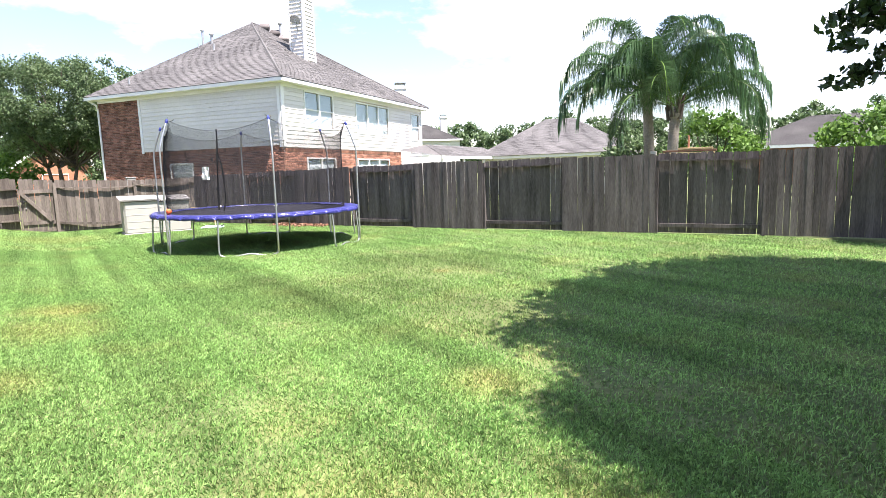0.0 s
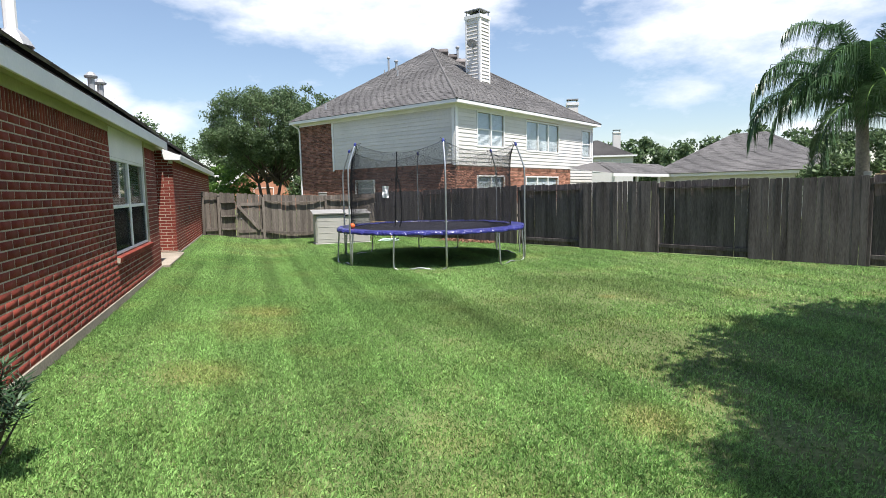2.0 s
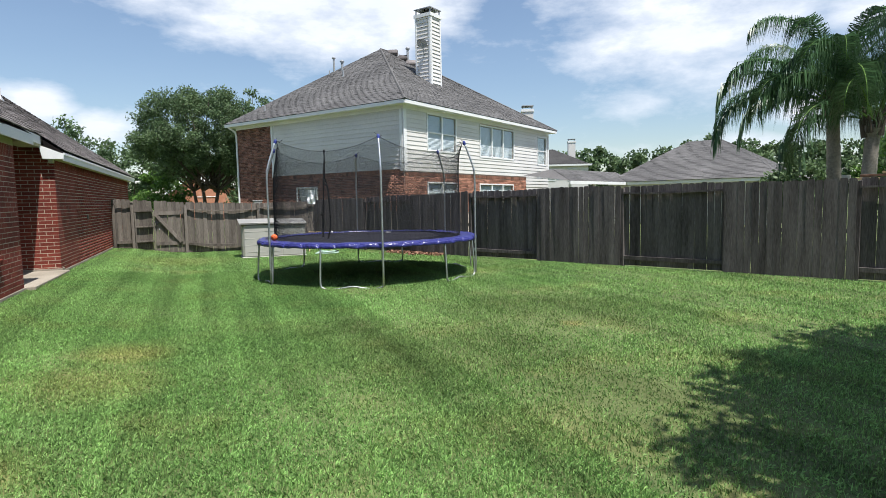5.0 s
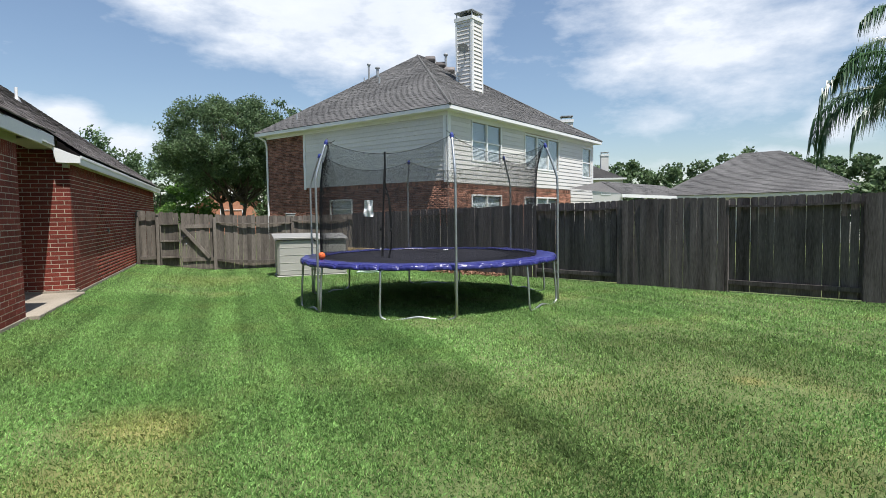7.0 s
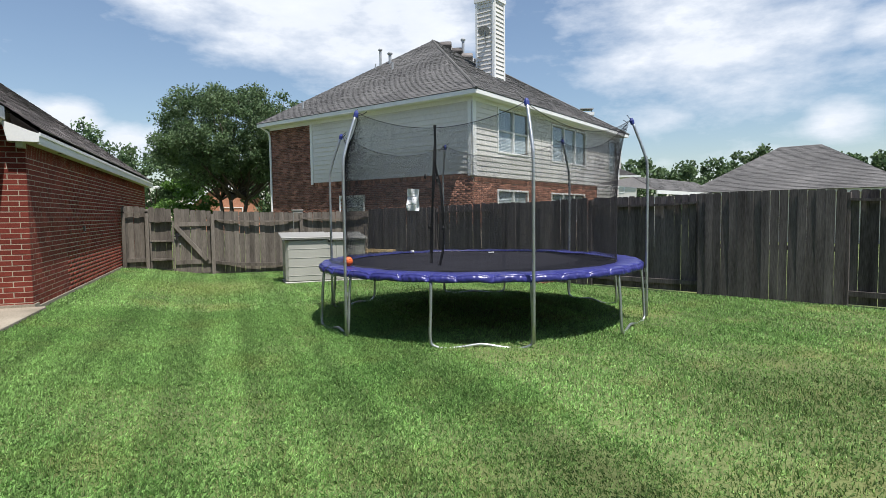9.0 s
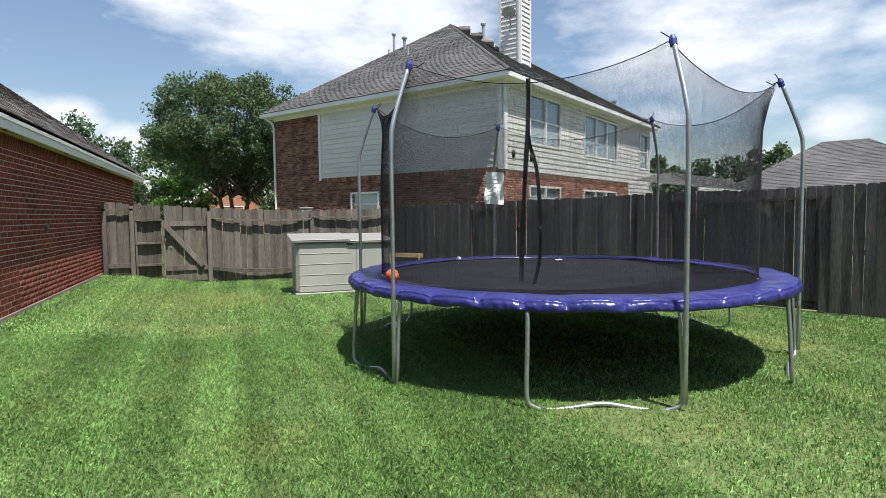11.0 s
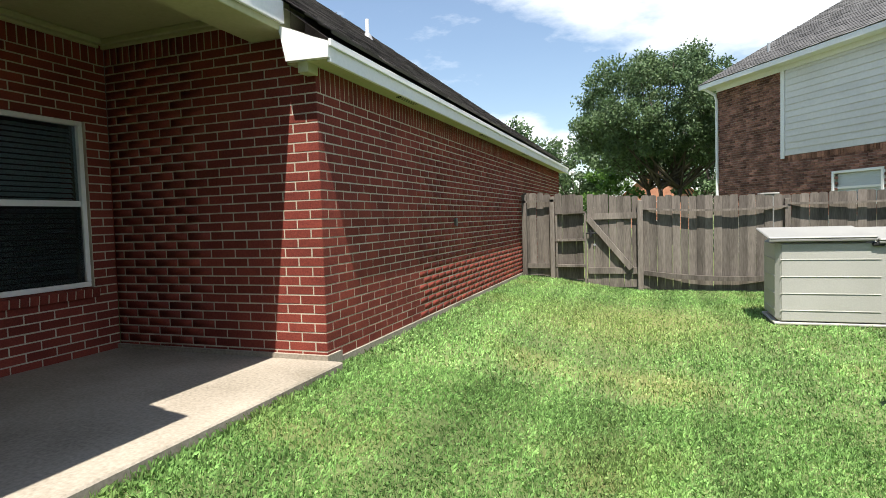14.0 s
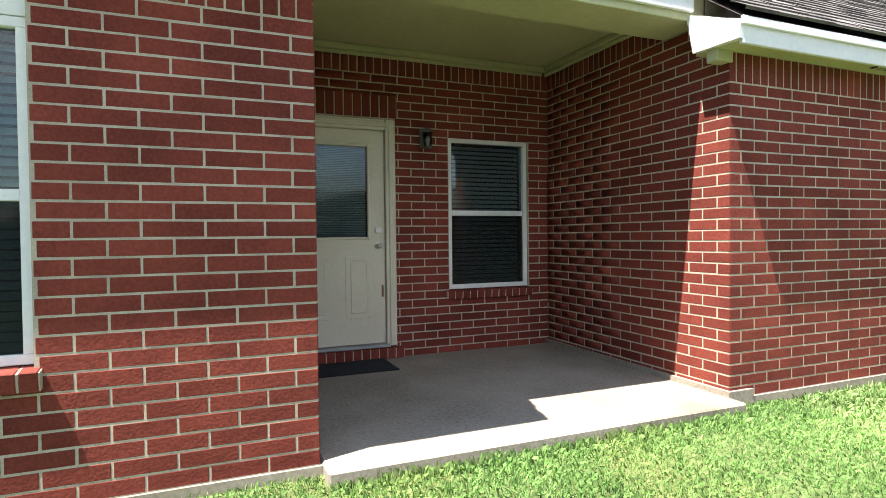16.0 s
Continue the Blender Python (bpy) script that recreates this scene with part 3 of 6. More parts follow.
def home_roof():
    EX, EZ = -1.50, 2.82
    # wing: hip roof with its ridge parallel to the long wall
    yn, yf, h = 16.00, 29.4, 3.8
    bm = bmesh.new()
    rx = EX - h / SL
    P = [bm.verts.new(c) for c in ((EX, yn, EZ), (EX, yf, EZ), (rx, yf - h / SL, EZ + h), (rx, yn, EZ + h), (2 * rx - EX, yn, EZ), (2 * rx - EX, yf, EZ))]
    bm.faces.new((P[0], P[1], P[2], P[3]))
    bm.faces.new((P[1], P[5], P[2]))
    bm.faces.new((P[3], P[2], P[5], P[4]))
    bmesh.ops.solidify(bm, geom=bm.faces[:], thickness=0.05)
    # near part
    q = [bm.verts.new(c) for c in ((EX, -9, 2.94), (EX, NY + 0.36, 2.94), (rx, NY + 0.36, 2.94 + h), (rx, -9, 2.94 + h))]
    f1 = bm.faces.new(q)
    q = [bm.verts.new(c) for c in ((-1.9, NY + 0.3, 3.17), (-1.9, yn + 0.05, 3.17), (rx, yn + 0.05, 3.17 + SL * (-1.9 - rx)), (rx, NY + 0.3, 3.17 + SL * (-1.9 - rx)))]
    f2 = bm.faces.new(q)
    bmesh.ops.solidify(bm, geom=[f1, f2], thickness=0.05)
    roof = tagged(part("roof", bm, "shingle"), "dark grey asphalt shingle roof of the brick house", "roof", kind="structure")
    up = Vector((-1, 0, SL))
    sl = math.sqrt(1 + SL * SL)
    bm = bmesh.new()
    shingle_plane(bm, (EX + 0.02, yn, EZ + 0.045), (0, 1, 0), up, 8.6, 4.2 * sl)
    # hip end: shorten each course
    rng = random.Random(5)
    for r in range(int(5.0 * sl / 0.145)):
        y1 = yf - r * 0.145 / sl
        shingle_plane(bm, Vector((EX + 0.02, yn + 8.6, EZ + 0.045)) + up.normalized() * (r * 0.145), (0, 1, 0), up, max(y1 - (yn + 8.6), 0.05), 0.15, seed=100 + r)
    shingle_plane(bm, (EX + 0.02, 3.0, 2.985), (0, 1, 0), up, NY + 0.36 - 3.0, 1.6, seed=3)
    shingle_plane(bm, (-1.88, NY + 0.36, 3.22), (0, 1, 0), up, yn - NY - 0.36, 3.2, seed=4)
    tagged(part("shingles", bm, "shingle", roof), "weathered grey shingle tabs", kind="stuff")

    # fascias and soffits
    bm = bmesh.new()
    box(bm, EX - 0.028, EX, yn, yf, EZ - 0.17, EZ - 0.012, bevel=0.004)
    tagged(part("fascia", bm, "white"), "white painted fascia board along the wing eave", "fascia", kind="structure")
    tagged(part("fascia", boxed(EX + 0.001, EX + 0.022, yn - 0.02, yf, EZ - 0.055, EZ + 0.0, bevel=0.004), "white"), "white drip edge board under the shingles", "fascia", kind="structure")
    tagged(part("fascia", boxed(EX - 0.028, EX, -9, NY + 0.36, 2.76, 2.928, bevel=0.004), "white"), "white painted fascia board along the eave", "fascia", kind="structure")
    tagged(part("fascia", boxed(-1.925, -1.897, NY + 0.3, yn, 2.99, 3.165, bevel=0.004), "white"), "white painted fascia board over the porch", "fascia", kind="structure")
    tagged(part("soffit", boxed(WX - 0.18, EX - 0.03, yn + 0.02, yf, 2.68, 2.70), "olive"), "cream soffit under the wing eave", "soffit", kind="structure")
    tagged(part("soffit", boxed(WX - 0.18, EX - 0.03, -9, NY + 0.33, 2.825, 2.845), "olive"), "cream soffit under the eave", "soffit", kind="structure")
    # dark vent strips in the soffits
    for y in (17.5, 20.5, 23.5):
        v = thing("soffit_vent", "narrow dark vent strip in the soffit", "vent", (WX + 0.13, y, 2.678), kind="structure")
        part("backing", boxed(WX + 0.09, WX + 0.17, y, y + 0.42, 2.668, 2.6785), "dark", v)
        for k in range(3):
            part("slat", boxed(WX + 0.097 + k * 0.025, WX + 0.105 + k * 0.025, y, y + 0.42, 2.664, 2.6685), "olive", v)
    # return box at the near end of the wing eave
    bm = bmesh.new()
    pts = [(-1.95, 2.98), (-1.92, 2.88), (-1.88, 2.69), (-1.50, 2.68), (-1.495, 2.80), (-1.63, 2.85), (-1.79, 2.92)]
    lo = [bm.verts.new((x, yn - 0.03, z)) for x, z in pts]
    hi = [bm.verts.new((x, yn + 0.10, z)) for x, z in pts]
    bm.faces.new(lo)
    bm.faces.new(list(reversed(hi)))
    for k in range(len(pts)):
        bm.faces.new((lo[k], hi[k], hi[(k + 1) % len(pts)], lo[(k + 1) % len(pts)]))
    bmesh.ops.recalc_face_normals(bm, faces=bm.faces[:])
    tagged(part("eave_return", bm, "white"), "white boxed eave return at the wing corner", "eave return", kind="structure")
    tagged(part("frieze_block", boxed(-1.80, WX + 0.012, FY - 0.13, FY + 0.02, 2.60, 2.695, bevel=0.004), "olive"), "cream block under the eave return", "trim", kind="structure")
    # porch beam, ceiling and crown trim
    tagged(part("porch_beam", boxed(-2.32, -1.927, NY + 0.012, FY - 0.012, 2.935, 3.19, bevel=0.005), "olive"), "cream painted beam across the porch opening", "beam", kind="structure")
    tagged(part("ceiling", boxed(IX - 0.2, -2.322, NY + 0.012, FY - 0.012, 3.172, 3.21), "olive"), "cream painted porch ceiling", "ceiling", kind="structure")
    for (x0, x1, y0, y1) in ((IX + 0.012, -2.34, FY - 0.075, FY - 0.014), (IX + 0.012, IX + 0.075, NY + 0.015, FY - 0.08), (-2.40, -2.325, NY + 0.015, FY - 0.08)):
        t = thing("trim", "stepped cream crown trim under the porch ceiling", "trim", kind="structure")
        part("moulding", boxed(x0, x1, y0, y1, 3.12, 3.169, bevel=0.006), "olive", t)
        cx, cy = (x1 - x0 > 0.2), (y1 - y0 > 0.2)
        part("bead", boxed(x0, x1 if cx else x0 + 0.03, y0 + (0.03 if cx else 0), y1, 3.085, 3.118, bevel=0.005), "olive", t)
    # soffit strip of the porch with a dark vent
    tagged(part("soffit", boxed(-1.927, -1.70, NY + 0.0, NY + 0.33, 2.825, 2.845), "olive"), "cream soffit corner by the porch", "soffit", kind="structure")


home_roof()


def roof_pipe(x, y, z, h, r, flash=True, label="white plastic vent pipe with a lead boot"):
    t = thing("vent_pipe", label, "vent pipe", (x, y, z))
    part("pipe", tubed([(x, y, z - 0.1), (x, y, z + h)], r, 10), "white", t)
    part("boot", tubed([(x, y, z - 0.06), (x, y, z + 0.05), (x, y, z + 0.12)], [r * 3.2, r * 2.2, r * 1.15], 12), "grey", t)
    return t


roof_pipe(-4.0, 21.6, 4.72, 0.36, 0.035)
roof_pipe(-2.2, 7.33, 3.5, 0.78, 0.065, label="stout pale vent pipe with a lead boot")
for y in (11.55, 12.2):
    t = thing("roof_turbine", "small grey metal roof vent with a cap", "roof vent", (-2.4, y, 3.6))
    part("neck", tubed([(-2.4, y, 3.55), (-2.4, y, 3.90)], 0.055, 12), "grey", t)
    part("cap", tubed([(-2.4, y, 3.88), (-2.4, y, 3.91), (-2.4, y, 3.98)], [0.10, 0.11, 0.045], 12), "grey", t)


def screen_material(name):
    m = bpy.data.materials.new(name)
    m.use_nodes = True
    nt = m.node_tree
    nt.nodes.clear()
    N, L = nt.nodes.new, nt.links.new
    out, tr, df, mx = N("ShaderNodeOutputMaterial"), N("ShaderNodeBsdfTransparent"), N("ShaderNodeBsdfDiffuse"), N("ShaderNodeMixShader")
    df.inputs[0].default_value = (0.02, 0.022, 0.022, 1)
    mx.inputs[0].default_value = 0.38
    L(tr.outputs[0], mx.inputs[1])
    L(df.outputs[0], mx.inputs[2])
    L(mx.outputs[0], out.inputs[0])
    return m


MAT["net_screen"] = screen_material("insect_screen")


def sash_window(name, label, y0, y1, z0, z1, x, units, rail, blinds=True, screen=True):
    """Single-hung windows side by side in a wall facing +x; x is the outer frame face."""
    w = thing(name, label, "window", (x, (y0 + y1) / 2, z0), kind="structure")
    fw = 0.045
    n = units
    for z in ((z0, z0 + fw), (z1 - fw, z1)):
        part("window_frame", boxed(x - 0.08, x, y0, y1, z[0], z[1], bevel=0.004), "white", w)
    for k in range(n + 1):
        yc = y0 + (y1 - y0) * k / n
        a, b = (yc - (0 if k == 0 else fw if k == n else 0.05), yc + (fw if k == 0 else 0 if k == n else 0.05))
        part("window_frame", boxed(x - 0.08, x + 0.002, a, b, z0 + fw, z1 - fw, bevel=0.004), "white", w)
    for k in range(n):
        a = y0 + (y1 - y0) * k / n + (fw if k == 0 else 0.05)
        b = y0 + (y1 - y0) * (k + 1) / n - (fw if k == n - 1 else 0.05)
        part("meeting_rail", boxed(x - 0.055, x - 0.012, a, b, rail - 0.03, rail + 0.022, bevel=0.004), "white", w)
        for za, zb in ((z0 + fw, rail - 0.03), (rail + 0.022, z1 - fw)):
            pane = part("pane", boxed(x - 0.04, x - 0.035, a, b, za, zb), "glass", w)
            pane.visible_shadow = False
        if screen:
            sc = part("insect_screen", boxed(x - 0.022, x - 0.020, a, b, z0 + fw, rail - 0.03), MAT["net_screen"], w, "dark insect screen")
        if blinds:
            bm = bmesh.new()
            zz = z0 + fw + 0.02
            while zz < z1 - fw:
                box(bm, -0.022, 0.022, a + 0.01, b - 0.01, -0.001, 0.001, m=pose(x - 0.10, 0, zz, 0, 50, 0))
                zz += 0.045
            part("blind", bm, "blind", w, "white horizontal slat blind")
    part("room_backing", boxed(x - 0.5, x - 0.45, y0 - 0.1, y1 + 0.1, z0 - 0.1, z1 + 0.1), "dark", w, "dark backing sheet standing for the unlit room behind the glass")
    return w


sash_window("window_1", "white double window with blinds and dark screens", W1[0], W1[1], W1[2], 2.37, WX - 0.035, 2, 1.62)
t = thing("window_panel", "plain white board panel above the window", "panel", (WX - 0.05, 10.6, 2.37), kind="structure")
part("board", boxed(WX - 0.09, WX - 0.03, W1[0], W1[1], 2.372, 2.824, bevel=0.003), "white", t)
sash_window("window_2", "white single-hung window with blinds under the porch", W2[0], W2[1], W2[2], W2[3], IX - 0.03, 1, 1.66)


def back_door():
    d = thing("door_1", "closed cream half-glass back door with two panels", "door", (IX, 13.95, 0.4), kind="structure")
    x = IX
    y0, y1, z0, z1 = 13.44, 14.352, 0.425, 2.42
    for a, b in ((y1 + 0.004, y1 + 0.10), (y0 - 0.1, y0 - 0.004)):
        c = part("casing", boxed(x - 0.1, x + 0.005, a, b, 0.40, z1 + 0.10, bevel=0.006), "door", d)
        part("casing_bead", boxed(x + 0.005, x + 0.022, a + 0.028, b - 0.02, 0.40, z1 + 0.07, bevel=0.006), "door", c)
    c = part("casing", boxed(x - 0.1, x + 0.005, y0 - 0.002, y1 + 0.002, z1 + 0.004, z1 + 0.10, bevel=0.006), "door", d)
    part("casing_bead", boxed(x + 0.005, x + 0.022, y0 - 0.03, y1 + 0.03, z1 + 0.03, z1 + 0.072, bevel=0.006), "door", c)
    part("threshold", boxed(x - 0.1, x + 0.03, y0 - 0.02, y1 + 0.03, 0.388, 0.418, bevel=0.006), "grey", d, "worn metal threshold")
    gy0, gy1, gz0, gz1 = y0 + 0.14, y1 - 0.14, 1.40, 2.29
    for (a, b, e, f) in ((y0, gy0, z0, z1), (gy1, y1, z0, z1), (gy0, gy1, z0, gz0), (gy0, gy1, gz1, z1)):
        part("door_slab", boxed(x - 0.075, x - 0.035, a, b, e, f), "door", d)
    for (a, b, e, f) in ((gy0, gy0 + 0.025, gz0, gz1), (gy1 - 0.025, gy1, gz0, gz1), (gy0 + 0.025, gy1 - 0.025, gz0, gz0 + 0.025), (gy0 + 0.025, gy1 - 0.025, gz1 - 0.025, gz1)):
        part("glass_bead", boxed(x - 0.065, x - 0.022, a, b, e, f, bevel=0.006), "door", d)
    pane = part("pane", boxed(x - 0.056, x - 0.05, gy0 + 0.02, gy1 - 0.02, gz0 + 0.02, gz1 - 0.02), "glass", d)
    pane.visible_shadow = False
    bm = bmesh.new()
    z = gz0 + 0.03
    while z < gz1 - 0.02:
        box(bm, -0.008, 0.008, gy0 + 0.03, gy1 - 0.03, -0.0006, 0.0006, m=pose(x - 0.085, 0, z, 0, 50, 0))
        z += 0.016
    part("mini_blind", bm, "blind", d, "fine slat blind behind the door glass")
    part("room_backing", boxed(x - 0.4, x - 0.36, y0 - 0.2, y1 + 0.2, 0.4, 2.6), "dark", d, "dark backing sheet standing for the unlit room behind the glass")
    for a, b in ((y0 + 0.13, y0 + 0.39), (y1 - 0.39, y1 - 0.13)):
        p = part("panel", boxed(x - 0.05, x - 0.031, a, b, 0.66, 1.26, bevel=0.012), "door", d)
        part("panel_field", boxed(x - 0.04, x - 0.024, a + 0.05, b - 0.05, 0.71, 1.21, bevel=0.012), "door", p)
    for z, r in ((1.49, 0.03), (1.345, 0.028)):
        k = part("lock" if z > 1.4 else "knob", tubed([(x - 0.036, 14.285, z), (x - 0.02, 14.285, z), (x - 0.018, 14.285, z), (x + 0.02, 14.285, z), (x + 0.03, 14.285, z)] if z < 1.4 else
                                                    [(x - 0.036, 14.285, z), (x - 0.012, 14.285, z)], [0.032, 0.032, 0.014, 0.027, 0.016] if z < 1.4 else 0.031, 14), "nickel", d, "round satin metal door hardware")
    part("weather_patch", boxed(x - 0.034, x - 0.031, 14.315, 14.335, 0.86, 0.97, bevel=0.001), "rust", d, "worn rusty patch on the door edge")


back_door()


def lantern():
    y, z = 14.75, 2.30
    t = thing("wall_lantern", "small dark metal wall lantern with clear glass", "wall lamp", (IX, y, z))
    part("back_plate", boxed(IX, IX + 0.018, y - 0.05, y + 0.05, z - 0.02, z + 0.16, bevel=0.006), "bronze", t)
    part("arm", tubed(smoothed([(IX + 0.015, y, z + 0.12), (IX + 0.06, y, z + 0.17), (IX + 0.09, y, z + 0.155)]), 0.006, 8), "bronze", t)
    part("roof_cap", tubed([(IX + 0.09, y, z + 0.11), (IX + 0.09, y, z + 0.125), (IX + 0.09, y, z + 0.155)], [0.062, 0.058, 0.012], 6), "bronze", t)
    part("base", tubed([(IX + 0.09, y, z - 0.035), (IX + 0.09, y, z - 0.02)], [0.045, 0.05], 6), "bronze", t)
    g = part("glass", tubed([(IX + 0.09, y, z - 0.02), (IX + 0.09, y, z + 0.11)], [0.042, 0.05], 6), "glass", t, "clear glass body")
    part("bulb", tubed([(IX + 0.09, y, z - 0.02), (IX + 0.09, y, z + 0.02), (IX + 0.09, y, z + 0.06), (IX + 0.09, y, z + 0.08)], [0.012, 0.018, 0.02, 0.005], 10), "blind", t)


lantern()
t = thing("door_mat", "flat black rubber doormat on the porch slab", "doormat", (-3.7, 13.95, 0.287))
part("sheet", boxed(-3.93, -3.46, 13.45, 14.30, 0.286, 0.298, bevel=0.003), "rubber", t)
bm = bmesh.new()
for k in range(18):
    box(bm, -3.92 + k * 0.0256, -3.91 + k * 0.0256, 13.47, 14.28, 0.298, 0.301)
part("ribs", bm, "rubber", t)
t = thing("outlet_box", "grey weatherproof outlet box on the brick wall", "outlet", (WX, 19.5, 1.37))
part("box_body", boxed(WX + 0.002, WX + 0.03, 19.47, 19.53, 1.325, 1.425, bevel=0.005), "bronze", t)
part("cover", boxed(WX + 0.03, WX + 0.036, 19.466, 19.534, 1.32, 1.43, bevel=0.002), "bronze", t)
# security lamp at the wing's far eave corner
t = thing("eave_lamp", "small white flood lamp at the eave corner", "lamp", (-1.4, 29.3, 2.68))
part("bracket", boxed(-1.46, -1.40, 29.2, 29.28, 2.60, 2.70, bevel=0.006), "white", t)
part("lamp_head", tubed([(-1.40, 29.24, 2.68), (-1.33, 29.20, 2.66), (-1.28, 29.17, 2.64)], [0.03, 0.055, 0.06], 10), "white", t)

# ---- fences ----
PICKETS = {}


def picket_mesh(w, h, mat):
    """A board with clipped, slightly rounded upper corners."""
    key = (round(w, 3), round(h, 2), mat)
    if key not in PICKETS:
        bm = bmesh.new()
        hh, c = key[1], 0.028
        pts = [(0, 0), (key[0], 0), (key[0], hh - c), (key[0] - c * 0.35, hh - c * 0.3), (key[0] - c, hh), (c, hh), (c * 0.35, hh - c * 0.3), (0, hh - c)]
        f = [bm.verts.new((x, 0, z)) for x, z in pts]
        b = [bm.verts.new((x, 0.017, z)) for x, z in pts]
        bm.faces.new(f)
        bm.faces.new(list(reversed(b)))
        for k in range(8):
            bm.faces.new((f[k], b[k], b[(k + 1) % 8], f[(k + 1) % 8]))
        bmesh.ops.recalc_face_normals(bm, faces=bm.faces[:])
        PICKETS[key] = mesh_of("picket", bm, mat)
    return PICKETS[key]


def pickets(parent, m, u0, u1, v, top, mat, rng, base=None, width=0.139):
    """Boards from u0 to u1 of the run m at depth v (away from the yard is +)."""
    u = u0
    while u < u1 - 0.05:
        w = min(width, u1 - u) - rng.choice((0.001, 0.002, 0.002, 0.003, 0.003, 0.009))
        p = m @ Vector((u, v, 0))
        g = float(ground_z(p.x, p.y)) + 0.03 if base is None else base
        z1 = top(u) + rng.uniform(-0.012, 0.012)
        w = round(w / 0.002) * 0.002
        ob = new("picket", picket_mesh(w, z1 - g, mat))
        ob.parent = parent
        ob.matrix_world = m @ pose(u, v + rng.uniform(-0.004, 0.004), g, rng.uniform(-0.5, 0.5), rng.uniform(-0.35, 0.35), rng.uniform(-1.2, 1.2))
        u += width


def rail(parent, m, u0, u1, v0, v1, z, h=0.085, sag=0.0, bow=0.0, mat="fence", name="rail"):
    bm = bmesh.new()
    n = 9
    rings = []
    for k in range(n):
        t = k / (n - 1)
        s = 4 * t * (1 - t)
        u = u0 + (u1 - u0) * t
        zz = (z(u) if callable(z) else z) - sag * s
        a, b = v0 - bow * s, v1 - bow * s
        rings.append([bm.verts.new(m @ Vector(c)) for c in ((u, a, zz - h / 2), (u, b, zz - h / 2), (u, b, zz + h / 2), (u, a, zz + h / 2))])
    for p, q in zip(rings, rings[1:]):
        for k in range(4):
            bm.faces.new((p[k], p[(k + 1) % 4], q[(k + 1) % 4], q[k]))
    bm.faces.new(rings[0])
    bm.faces.new(list(reversed(rings[-1])))
    bmesh.ops.recalc_face_normals(bm, faces=bm.faces[:])
    return part(name, bm, mat, parent)


def post(parent, m, u, v, z1, mat="fence", s=0.09):
    p = m @ Vector((u, v, 0))
    g = float(ground_z(p.x, p.y)) - 0.15
    return part("post", boxed(u - s / 2, u + s / 2, v, v + s, g, z1, bevel=0.006, m=m), mat, parent)


# side fence: alternating panels, boards on our side and on the other side
D = Vector((-0.4544, 0.8908, 0))
NRM = Vector((0.8908, 0.4544, 0))
CORNER = Vector((5.16, 23.6, 0))
SIDE = Matrix.Identity(4)
for k, a in enumerate((-D, NRM, Vector((0, 0, 1)))):
    SIDE.col[k][:3] = a
SIDE.translation = CORNER


def side_top(u):
    return 1.75 + 0.17 * min(max(u / 9.8, 0), 1) + 0.012 * math.sin(u * 1.9)


def side_fence():
    f = thing("fence", "tall weathered grey-brown wooden side fence with alternating panels", "fence", CORNER, kind="structure")
    rng = random.Random(11)
    step = 2.36
    bounds = [0.0] + [9.82 + step * k for k in range(-4, 9) if 9.82 + step * k > 0.4]
    for i, (a, b) in enumerate(zip(bounds, bounds[1:])):
        proud = round((a - 9.82) / step) % 2 == 0
        g = -0.065
        if proud:
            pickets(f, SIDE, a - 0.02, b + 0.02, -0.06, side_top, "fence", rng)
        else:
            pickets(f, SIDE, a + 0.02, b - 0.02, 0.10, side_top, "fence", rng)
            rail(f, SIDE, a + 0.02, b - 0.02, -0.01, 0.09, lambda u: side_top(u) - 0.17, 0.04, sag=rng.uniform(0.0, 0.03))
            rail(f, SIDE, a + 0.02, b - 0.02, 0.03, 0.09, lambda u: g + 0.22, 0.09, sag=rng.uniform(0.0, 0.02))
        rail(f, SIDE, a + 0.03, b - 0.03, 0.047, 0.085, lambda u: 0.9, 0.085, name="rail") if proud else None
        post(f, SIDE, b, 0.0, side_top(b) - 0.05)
    return f


side_fence()

BACK = Matrix.Translation((0, 23.6, 0))
YB = 23.6


def back_top(x):
    pts = ((-1.75, 1.90), (-1.0, 1.85), (-0.34, 1.81), (0.65, 1.74), (3.1, 1.67), (5.3, 1.72))
    for (a, za), (b, zb) in zip(pts, pts[1:]):
        if x <= b:
            return za + (zb - za) * (x - a) / (b - a)
    return 1.72


